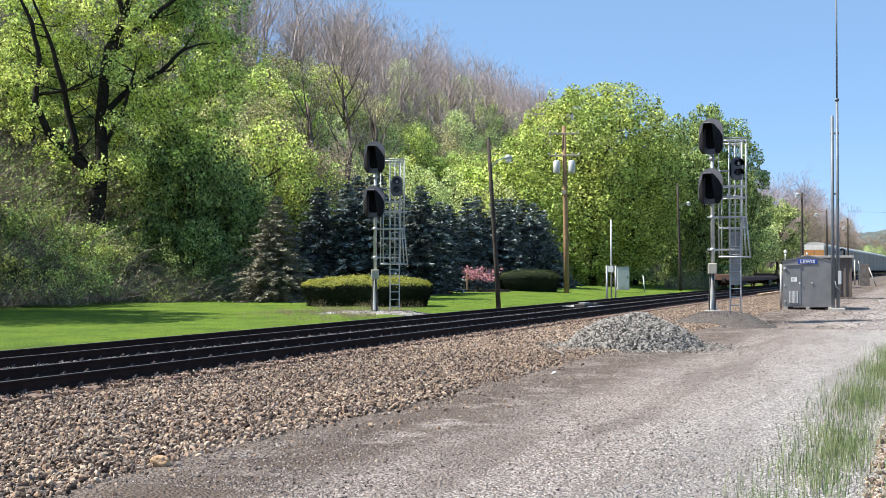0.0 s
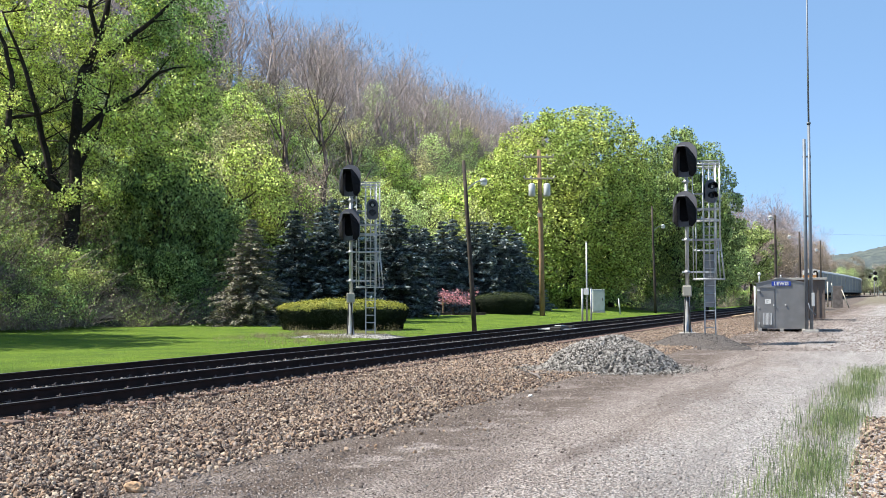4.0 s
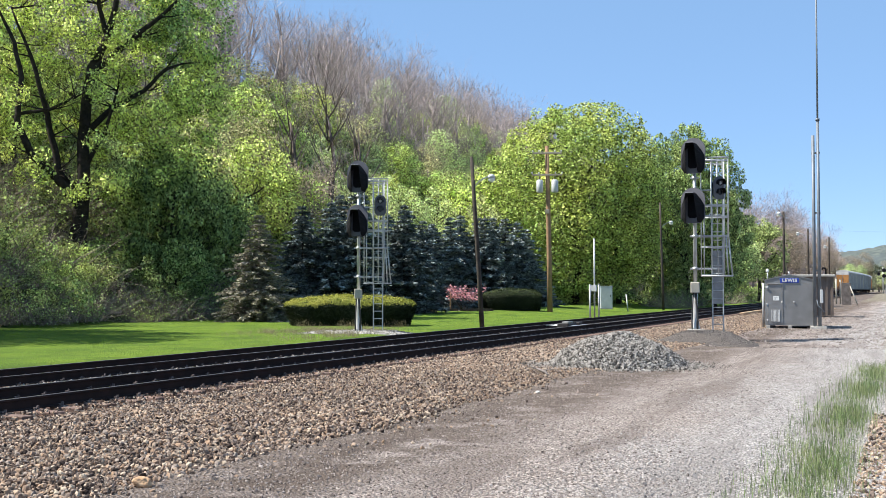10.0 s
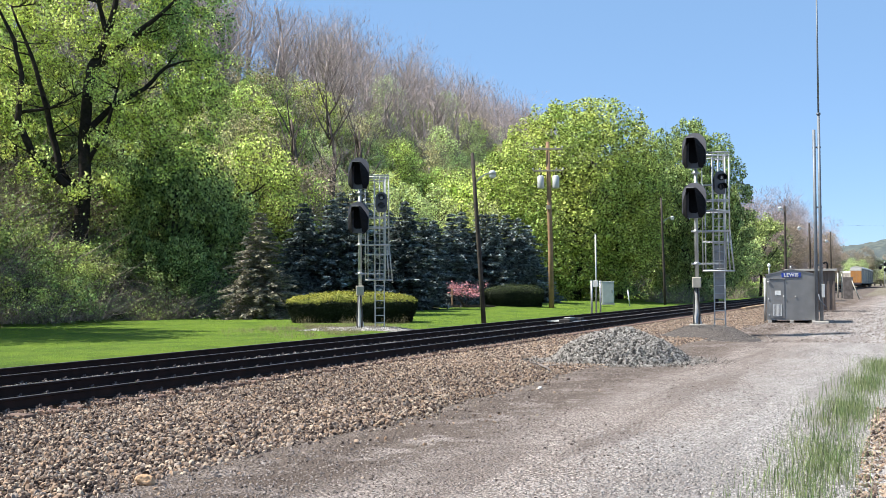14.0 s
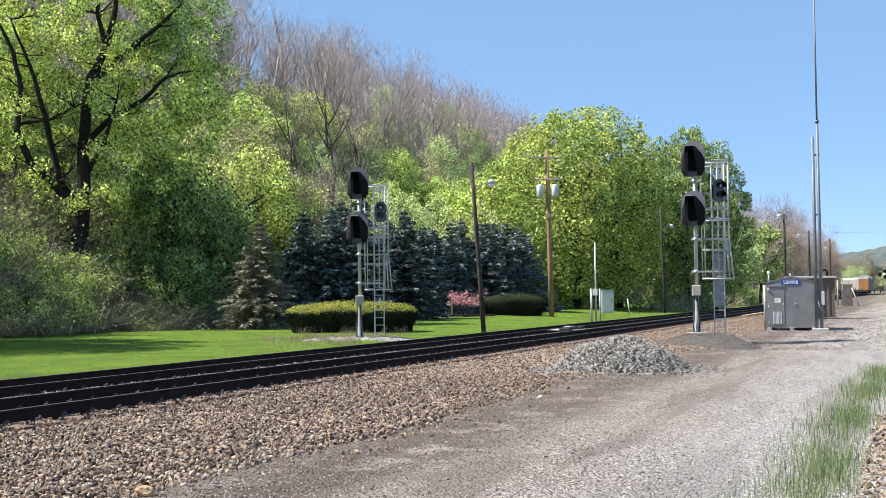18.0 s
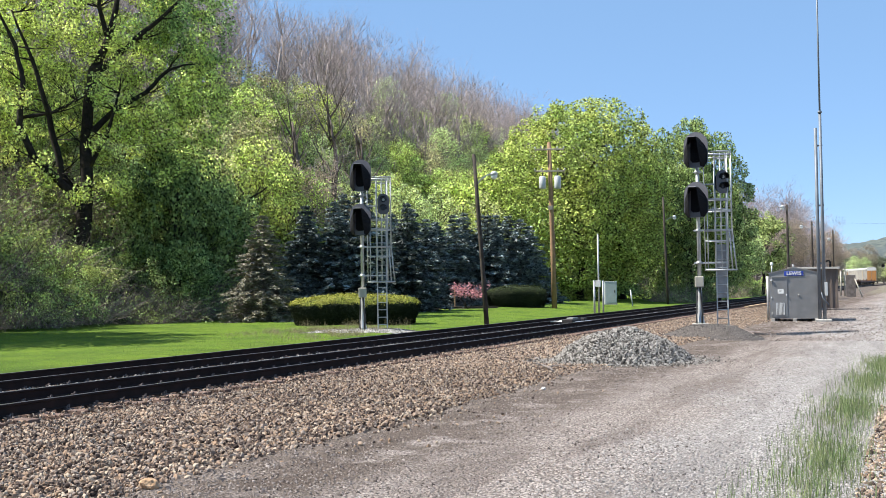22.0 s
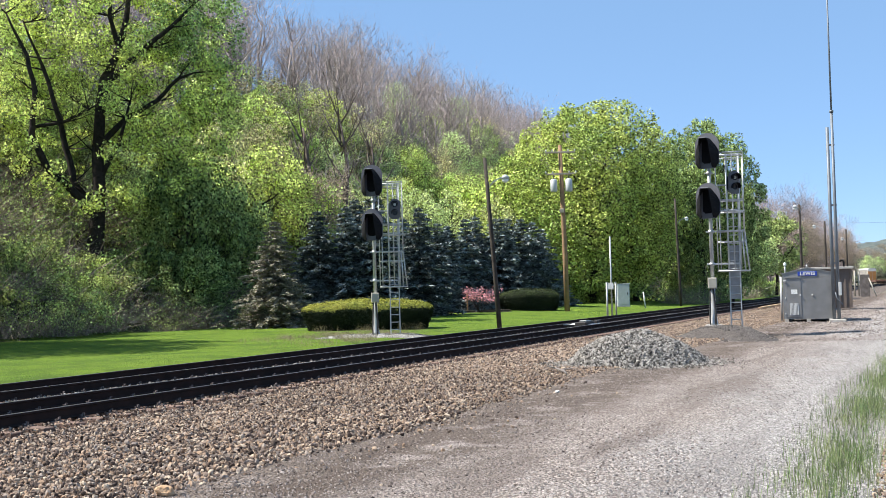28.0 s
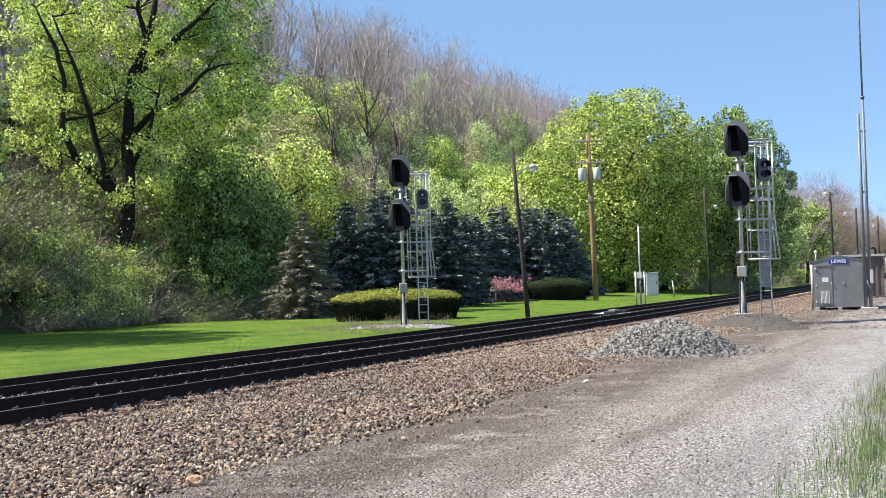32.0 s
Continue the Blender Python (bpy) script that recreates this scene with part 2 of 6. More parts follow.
M_LEAFY = mat("yellow green leaf", (0.58, 0.62, 0.29), 0.6, island=0.9, translucent=0.25, color2=(0.42, 0.51, 0.22), scale=0.35, objrand=0.2, spec=0.15, hue=0.02)
M_LEAFD = mat("deep green leaf", (0.20, 0.295, 0.112), 0.6, island=0.9, translucent=0.25, color2=(0.325, 0.405, 0.143), scale=0.4, objrand=0.1, spec=0.15, hue=0.006)
M_SPRUCE = mat("blue spruce needles", (0.095, 0.122, 0.12), 0.6, island=0.9, color2=(0.265, 0.31, 0.295), scale=1.6, translucent=0.1, spec=0.3, objrand=0.3, contrast=(0.4, 0.62))
M_DRYSPRUCE = mat("thin olive spruce needles", (0.18, 0.178, 0.122), 0.7, island=0.65, color2=(0.285, 0.255, 0.19), scale=1.2, translucent=0.15)
# yew in two tones: sunlit for hedge tops, shade for cores and sides
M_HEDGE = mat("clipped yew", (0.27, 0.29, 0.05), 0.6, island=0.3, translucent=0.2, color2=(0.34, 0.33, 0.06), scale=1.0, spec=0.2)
M_HEDGESHADE = mat("dark clipped yew", (0.014, 0.02, 0.011), 0.7, island=0.5, translucent=0.1, color2=(0.024, 0.032, 0.016), scale=1.0, spec=0.1)
M_PINK = mat("pink blossom", (0.64, 0.30, 0.345), 0.6, island=0.4, translucent=0.3, color2=(0.50, 0.22, 0.23), scale=3)
M_BUSH = mat("shrub leaf", (0.28, 0.38, 0.115), 0.6, island=0.8, translucent=0.36, color2=(0.40, 0.45, 0.15), scale=0.5, objrand=0.35, spec=0.15, hue=0.02)
M_DRY = mat("dry brush", (0.27, 0.22, 0.18), 0.9, island=0.55, color2=(0.17, 0.135, 0.11), scale=0.6)
M_GRASS = mat("grass blade", (0.115, 0.185, 0.065), 0.65, island=0.6, translucent=0.25, color2=(0.22, 0.245, 0.115), scale=2.5, spec=0.2)
M_LAWNGRASS = mat("lawn blade", (0.19, 0.335, 0.03), 0.6, island=0.4, translucent=0.5)
M_ROCK = mat("tan sandstone", (0.42, 0.255, 0.14), 0.9, color2=(0.52, 0.35, 0.21), scale=14, bump=0.8, bscale=26)
M_SHED = mat("brown ribbed steel", (0.123, 0.094, 0.078), 0.6, 0.2, color2=(0.164, 0.131, 0.111), scale=1.5)
# orange toned down to carry the haze over the distant train
M_ORANGE = mat("faded orange car paint", (0.46, 0.21, 0.055), 0.6, color2=(0.38, 0.19, 0.07), scale=2)
M_CARSIDE = mat("galvanised car panel", (0.40, 0.375, 0.335), 0.55, 0.15, color2=(0.31, 0.29, 0.265), scale=0.5, objrand=0.12)
M_CARPALE = mat("pale yellow car panel", (0.58, 0.52, 0.38), 0.6, 0.1, color2=(0.50, 0.46, 0.36), scale=0.5)
M_CARROOF = mat("car roof", (0.541, 0.541, 0.525), 0.6, 0.1, color2=(0.426, 0.426, 0.410), scale=0.7)
M_RUST = mat("rusted underframe", (0.085, 0.05, 0.04), 0.9, color2=(0.15, 0.075, 0.05), scale=2)
M_DARK = mat("dark iron", (0.03, 0.027, 0.026), 0.7, 0.3)
M_CAN = mat("grey transformer enamel", (0.476, 0.492, 0.492), 0.45, color2=(0.410, 0.426, 0.426), scale=3)
M_GLASSLAMP = mat("lamp glass", (0.75, 0.77, 0.75), 0.2, spec=0.6)
M_PLANK = mat("fresh timber", (0.50, 0.33, 0.19), 0.85, color2=(0.40, 0.26, 0.15), scale=3)
# far hill and valley leaves: distance haze mixed into the colours
M_FARWOOD = mat("distant wood", (0.042, 0.056, 0.055), 0.95, color2=(0.094, 0.108, 0.09), scale=0.09, color3=(0.063, 0.078, 0.078), scale3=0.012, contrast=(0.42, 0.58))
M_VALLEY = mat("grey green valley leaf", (0.20, 0.235, 0.145), 0.6, island=0.5, translucent=0.25, color2=(0.29, 0.28, 0.19), scale=0.1, objrand=0.25, spec=0.2)
M_TWIG = mat("fine bare twig", (0.385, 0.32, 0.315), 0.95, island=0.45, objrand=0.25, translucent=0.2)
M_BUD = mat("budding twig", (0.36, 0.295, 0.22), 0.9, island=0.5, objrand=0.2, translucent=0.3, hue=0.015)
# bluish darker copy of the leaf colour, for leaves seen from their shaded side
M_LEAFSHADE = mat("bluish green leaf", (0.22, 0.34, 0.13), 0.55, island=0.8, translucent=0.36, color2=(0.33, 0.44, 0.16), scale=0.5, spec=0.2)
M_OLIVE = mat("olive budding leaf", (0.55, 0.52, 0.27), 0.6, island=0.8, translucent=0.27, color2=(0.44, 0.38, 0.22), scale=0.4, objrand=0.2, spec=0.15, hue=0.02)
M_BOXTAN = mat("sun-bleached box enamel", (0.40, 0.375, 0.31), 0.5, color2=(0.33, 0.31, 0.26), scale=4)
# pale grey standing in for the sun's glint on a lens
M_LENSGLINT = mat("pale lens glass", (0.42, 0.43, 0.44), 0.25, spec=0.6)
# light grey that paints the sunlit rim of the black hoods
M_HOODLIP = mat("worn hood lip", (0.24, 0.24, 0.26), 0.5, color2=(0.17, 0.17, 0.19), scale=6)
M_STRAW = mat("dead grass", (0.30, 0.25, 0.155), 0.85, island=0.5, color2=(0.20, 0.18, 0.09), scale=1.5, translucent=0.3)
M_LEAFBIG = mat("maple leaf in full spring green", (0.30, 0.40, 0.115), 0.6, island=0.9, translucent=0.25, color2=(0.46, 0.50, 0.135), scale=0.22, spec=0.15)
M_LEAFMID = mat("olive green leaf", (0.25, 0.335, 0.125), 0.6, island=0.9, translucent=0.25, color2=(0.36, 0.41, 0.15), scale=0.3, spec=0.15)
M_BOARD = mat("weathered brown board", (0.12, 0.10, 0.09), 0.9, color2=(0.19, 0.165, 0.15), scale=3)
M_CABLE = mat("cable", (0.03, 0.03, 0.03), 0.7)


# ---- mesh helpers ----
def part(name, bm, material, parent=None, label=""):
    me = bpy.data.meshes.new(name)
    bm.to_mesh(me)
    bm.free()
    if not isinstance(material, (list, tuple)):
        material = [material]
    for m in material:
        me.materials.append(m)
    ob = new(name, me)
    ob.parent = parent
    if label:
        ob["label"] = label
    return ob


def np_mesh(name, verts, faces, material, smooth=False):
    """A mesh from arrays of vertices and of equal-sided faces."""
    me = bpy.data.meshes.new(name)
    verts, faces = np.asarray(verts, dtype=np.float32), np.asarray(faces, dtype=np.int32)
    k = faces.shape[1]
    me.vertices.add(len(verts))
    me.vertices.foreach_set("co", verts.ravel())
    me.loops.add(faces.size)
    me.loops.foreach_set("vertex_index", faces.ravel())
    me.polygons.add(len(faces))
    me.polygons.foreach_set("loop_start", np.arange(0, faces.size, k, dtype=np.int32))
    me.polygons.foreach_set("loop_total", np.full(len(faces), k, dtype=np.int32))
    me.polygons.foreach_set("use_smooth", np.full(len(faces), smooth))
    me.update(calc_edges=True)
    me.materials.append(material)
    return me


def mesh_part(name, me, parent=None, label="", at=None):
    ob = new(name, me)
    ob.parent = parent
    if at is not None:
        ob.matrix_basis = at
    if label:
        ob["label"] = label
    return ob


def empty(name, m, label, category, group="", kind=""):
    ob = new(name)
    ob.empty_display_size = 0.2
    ob.matrix_basis = m
    return tagged(ob, label, category, group, kind)


def box(bm, lo, hi, bevel=0.0, mi=0):
    r = bmesh.ops.create_cube(bm, size=1.0)
    vs = r["verts"]
    for v in vs:
        v.co = Vector([lo[i] + (v.co[i] + 0.5) * (hi[i] - lo[i]) for i in range(3)])
    faces = {f for v in vs for f in v.link_faces}
    for f in faces:
        f.material_index = mi
    if bevel:
        es = list({e for v in vs for e in v.link_edges})
        bmesh.ops.bevel(bm, geom=es, offset=bevel, segments=1, affect="EDGES")
    return bm


def tube(bm, a, b, r0, r1=None, n=8, caps=True, mi=0):
    a, b = Vector(a), Vector(b)
    r1 = r0 if r1 is None else r1
    q = (b - a).to_track_quat("Z", "Y")
    rings = []
    for p, r in ((a, r0), (b, r1)):
        rings.append([bm.verts.new(p + q @ Vector((r * math.cos(2 * math.pi * i / n), r * math.sin(2 * math.pi * i / n), 0))) for i in range(n)])
    for i in range(n):
        f = bm.faces.new((rings[0][i], rings[0][(i + 1) % n], rings[1][(i + 1) % n], rings[1][i]))
        f.smooth, f.material_index = n > 5, mi
    if caps:
        bm.faces.new(rings[0][::-1]).material_index = mi
        bm.faces.new(rings[1]).material_index = mi
    return bm


def pipe(bm, pts, radii, n=7):
    """A tube along points, with a radius at each."""
    pts = [Vector(p) for p in pts]
    rings = []
    for i, p in enumerate(pts):
        d = pts[min(i + 1, len(pts) - 1)] - pts[max(i - 1, 0)]
        q = d.to_track_quat("Z", "Y")
        r = radii[i] if isinstance(radii, (list, tuple)) else radii
        rings.append([bm.verts.new(p + q @ Vector((r * math.cos(2 * math.pi * k / n), r * math.sin(2 * math.pi * k / n), 0))) for k in range(n)])
    for a, b in zip(rings, rings[1:]):
        # join each ring to the nearest turn of the next
        best = min(range(n), key=lambda s: sum((a[k].co - b[(k + s) % n].co).length for k in range(n)))
        for k in range(n):
            f = bm.faces.new((a[k], a[(k + 1) % n], b[(k + 1 + best) % n], b[(k + best) % n]))
            f.smooth = True
    bm.faces.new(rings[0][::-1])
    bm.faces.new(rings[-1])
    return bm


def NB():
    return bmesh.new()


def extrude_outline(bm, pts, y0, y1, mi=0):
    """A prism: an outline in x, z carried from y0 to y1."""
    a = [bm.verts.new((x, y0, z)) for x, z in pts]
    b = [bm.verts.new((x, y1, z)) for x, z in pts]
    n = len(pts)
    for i in range(n):
        bm.faces.new((a[i], a[(i + 1) % n], b[(i + 1) % n], b[i])).material_index = mi
    bm.faces.new(a[::-1]).material_index = mi
    bm.faces.new(b).material_index = mi
    bmesh.ops.recalc_face_normals(bm, faces=bm.faces[:])
    return bm


# ---- the lie of the land ----
def smooth(t):
    t = np.clip(t, 0, 1)
    return t * t * (3 - 2 * t)


def lump(x, y, s, k=0.0):
    return np.sin(x / s + 1.3 + k) * np.sin(y / s * 0.83 + 0.4 + k * 2) + 0.5 * np.sin(x / s * 2.3 + y / s * 1.7 + k)


def land(x, y):
    """Height of the ground."""
    x, y = np.asarray(x, float), np.asarray(y, float)
    z = 0.02 * lump(x, y, 1.7)
    bed = smooth((-x - 6.2) / 5.0) * (1 - smooth((-x - 18.6) / 0.5))
    z = z * (1 - bed) - bed * 0.24
    z = z - 0.13 * np.exp(-(((x + 4.6) / 2.6) ** 2 + ((y - 38.8) / 3.0) ** 2))
    z = z + smooth((-x - 21) / 8) * smooth((y - 50) / 40) * 0.35
    rise = np.clip((-x - 39.5 - 1.5 * np.sin(y / 9.0)) / 36, 0, 1)
    z = z + (20.5 + 4.5 * smooth((y - 70) / 90)) * rise * smooth(rise / 0.08) + smooth(rise / 0.15) * 0.4 * lump(x, y, 5)
    z = z - 16 * smooth((-x - 110) / 260) * smooth((-x - 110) / 20)
    z = z + smooth((y - 120) / 200) * 0.7
    return z


def ground_sheet():
    def axis(lo, hi, fine_lo, fine_hi, step, grow=1.22):
        vals = list(np.arange(fine_lo, fine_hi + 1e-6, step))
        s, v = step, fine_lo
        left = []
        while v > lo:
            s *= grow
            v -= s
            left.append(max(v, lo))
        s, v = step, vals[-1]
        while v < hi:
            s *= grow
            v += s
            vals.append(min(v, hi))
        return np.array(left[::-1] + vals)
    xs, ys = axis(-2600, 2600, -95, 14, 0.8), axis(-2600, 4200, -6, 150, 0.9)
    X, Y = np.meshgrid(xs, ys)
    Z = land(X, Y)
    V = np.stack([X.ravel(), Y.ravel(), Z.ravel()], 1)
    nx, ny = len(xs), len(ys)
    i = (np.arange(ny - 1)[:, None] * nx + np.arange(nx - 1)[None]).ravel()
    Fc = np.stack([i, i + 1, i + nx + 1, i + nx], 1)
    ob = new("ground", np_mesh("ground", V, Fc, M_GROUND, True))
    tagged(ob, "gravel yard, green lawn and wooded bank beside the railway", "ground", kind="structure")


ground_sheet()

STONE8 = (np.array([(1, 0, 0), (-1, 0, 0), (0, 1, 0), (0, -1, 0), (0, 0, 1), (0, 0, -1)], float),
          np.array([(0, 2, 4), (2, 1, 4), (1, 3, 4), (3, 0, 4), (2, 0, 5), (1, 2, 5), (3, 1, 5), (0, 3, 5)]))
_g = (1 + 5 ** 0.5) / 2
_iv = np.array([(-1, _g, 0), (1, _g, 0), (-1, -_g, 0), (1, -_g, 0), (0, -1, _g), (0, 1, _g), (0, -1, -_g), (0, 1, -_g), (_g, 0, -1), (_g, 0, 1), (-_g, 0, -1), (-_g, 0, 1)], float)
STONE20 = (_iv / np.linalg.norm(_iv[0]),
           np.array([(0, 11, 5), (0, 5, 1), (0, 1, 7), (0, 7, 10), (0, 10, 11), (1, 5, 9), (5, 11, 4), (11, 10, 2), (10, 7, 6), (7, 1, 8), (3, 9, 4), (3, 4, 2), (3, 2, 6), (3, 6, 8), (3, 8, 9), (4, 9, 5), (2, 4, 11), (6, 2, 10), (8, 6, 7), (9, 8, 1)]))
RNG = np.random.default_rng(7)


def turns(n, rng):
    q = rng.normal(size=(n, 4))
    q /= np.linalg.norm(q, axis=1)[:, None]
    w, x, y, z = q.T
    return np.stack([np.stack([1 - 2 * (y * y + z * z), 2 * (x * y - z * w), 2 * (x * z + y * w)], 1),
                     np.stack([2 * (x * y + z * w), 1 - 2 * (x * x + z * z), 2 * (y * z - x * w)], 1),
                     np.stack([2 * (x * z - y * w), 2 * (y * z + x * w), 1 - 2 * (x * x + y * y)], 1)], 1)


def stones(name, pos, size, material, shape, label, category, kind="stuff", parent=None, rough=0.28):
    """Loose angular stones, joined into one mesh."""
    n = len(pos)
    V, Fc = shape
    k = len(V)
    jit = 1 + RNG.uniform(-rough, rough, (n, k))
    sq = RNG.uniform(0.76 - rough, 1.35, (n, 1, 3))
    P = (V[None] * jit[:, :, None]) * sq * size[:, None, None]
    P = np.einsum("nij,nkj->nki", turns(n, RNG), P) + pos[:, None]
    Fa = (Fc[None] + (np.arange(n) * k)[:, None, None]).reshape(-1, 3)
    ob = new(name, np_mesh(name, P.reshape(-1, 3), Fa, material))
    ob.parent = parent
    return tagged(ob, label, category, kind=kind)


# ---- the tracks ----
def lateral(y):
    """Sideways place of the far track's centre; it bends away beyond 250 m."""
    y = np.asarray(y, float)
    a = -16.75 + 2.6 * smooth((y - 245) / 150)
    b = np.maximum(y - 416, 0)
    return a - 0.0036 * b ** 2 * (1 / (1 + b / 300))


def lateral_near(y):
    y = np.asarray(y, float)
    return -13.0 + 7.8 * smooth((y - 205) / 260) + 0.02 * np.maximum(y - 330, 0)


TOP_NEAR, TOP_FAR = 0.15, 0.10


def track_rise(y):
    return 0.7 * float(smooth((y - 120) / 200))


def rail_mesh(name, lat, off, top, y0, y1):
    """A rail of flat-bottomed section along the track."""
    prof = [(-0.07, -0.185), (0.07, -0.185), (0.07, -0.172), (0.012, -0.155), (0.010, -0.045), (0.037, -0.035), (0.037, -0.004), (0.03, 0.0), (-0.03, 0.0), (-0.037, -0.004), (-0.037, -0.035), (-0.010, -0.045), (-0.012, -0.155), (-0.07, -0.172)]
    ys = list(np.arange(y0, 150, 6.0)) + list(np.arange(150, y1 + 1, 10.0))
    bm = NB()
    rings = []
    for y in ys:
        x = float(lat(y))
        d = (float(lat(y + 1)) - float(lat(y - 1))) / 2
        nrm = Vector((1, -d, 0)).normalized()
        rings.append([bm.verts.new(Vector((x, y, top + track_rise(y) + v)) + nrm * (off + u)) for u, v in prof])
    k = len(prof)
    for a, b in zip(rings, rings[1:]):
        for i in range(k):
            f = bm.faces.new((a[i], a[(i + 1) % k], b[(i + 1) % k], b[i]))
            f.material_index = 1 if i in (6, 7, 8) else 0
    bm.faces.new(rings[0])
    bm.faces.new(rings[-1][::-1])
    bmesh.ops.recalc_face_normals(bm, faces=bm.faces[:])
    return bm


def make_track(name, lat, top, label, y_end, tie_to):
    tr = empty(name, pose(0, 0, 0), label, "railway track", "tracks", kind="structure")
    for off in (-0.755, 0.755):
        part("rail", rail_mesh("rail", lat, off, top, -12, y_end), [M_RAIL, M_RAILTOP], tr, "steel rail with a worn running surface")
    tie = NB()
    box(tie, (-1.32, -0.115, -0.17), (1.32, 0.115, 0.0), 0.012)
    tie_me = bpy.data.meshes.new("tie")
    tie.to_mesh(tie_me)
    tie.free()
    tie_me.materials.append(M_TIE)
    pl = NB()
    for off in (-0.755, 0.755):
        box(pl, (off - 0.18, -0.09, 0.0), (off + 0.18, 0.09, 0.014))
        for s in (-1, 1):
            box(pl, (off + s * 0.125 - 0.02, -0.06, 0.014), (off + s * 0.125 + 0.02, -0.035, 0.05))
            box(pl, (off + s * 0.10 - 0.02, 0.03, 0.014), (off + s * 0.10 + 0.02, 0.06, 0.07))
            tube(pl, (off + s * 0.15, -0.05, 0.02), (off + s * 0.09, 0.05, 0.06), 0.012, n=5)
    pl_me = bpy.data.meshes.new("tie_plate")
    pl.to_mesh(pl_me)
    pl.free()
    pl_me.materials.append(M_CLIP)
    y, rr = -8.0, random.Random(5)
    while y < tie_to:
        m = pose(float(lat(y)) + rr.uniform(-0.05, 0.05), y + rr.uniform(-0.02, 0.02), top - 0.2, 0, 0, rr.uniform(-0.8, 0.8))
        t = mesh_part("tie", tie_me, tr, at=m)
        mesh_part("tie_plate", pl_me, t)
        y += 0.61
    return tr


make_track("railway_track", lateral_near, TOP_NEAR, "two black steel rails on brown weathered wooden ties in ballast", 560, 150)
make_track("railway_track", lateral, TOP_FAR, "second railway track with dark rails running beside the lawn", 760, 150)


def ballast_bed():
    """The raised bed under both tracks."""
    xs = [-19.2, -18.9, -18.6, -18.2, -16.75, -15.4, -14.9, -14.4, -13.0, -11.65, -11.2, -10.2, -8.6, -6.6, -6.2]
    zs = [-0.10, -0.12, -0.17, -0.19, -0.19, -0.13, -0.035, -0.13, -0.17, -0.165, -0.14, -0.105, -0.07, -0.045, -0.07]
    ys = list(np.arange(-14, 150, 1.0)) + list(np.arange(150, 740, 8.0))
    V = []
    for y in ys:
        mid = float(lateral(y)) + 16.75
        near = float(lateral_near(y)) + 13.0
        for x, z in zip(xs, zs):
            f = min(max((x + 16.75) / 3.75, 0), 1)
            V.append((x + mid * (1 - f) + near * f, y, z + 0.045 + track_rise(y) + 0.012 * math.sin(x * 7 + y * 3.1)))
    n = len(xs)
    i = (np.arange(len(ys) - 1)[:, None] * n + np.arange(n - 1)[None]).ravel()
    bed = new("ballast_bed", np_mesh("ballast_bed", V, np.stack([i, i + 1, i + n + 1, i + n], 1), M_BEDFLAT, True))
    return tagged(bed, "bed of brown crushed ballast under the tracks", "ballast", kind="structure")


# bed coloured dark to give shade in the gaps between loose stones
M_BEDFLAT = mat("ballast bed", (0.035, 0.026, 0.021), 0.95, color2=(0.16, 0.122, 0.096), scale=26, bump=1.0, bscale=24)
ballast_bed()


def bed_z(x):
    return np.interp(x, [-19.2, -18.9, -18.2, -15.4, -14.9, -14.4, -13.0, -11.65, -11.2, -10.2, -8.6, -6.6, -6.2], [-0.055, -0.075, -0.145, -0.085, 0.02, -0.075, -0.125, -0.12, -0.095, -0.06, -0.025, 0.0, 0.0])


def scatter_strip(n, x0, x1, y0, y1, power=1.8):
    """Places in a strip, thinning out along it."""
    u = RNG.uniform(0, 1, n) ** power
    return RNG.uniform(x0, x1, n), y0 + (y1 - y0) * u


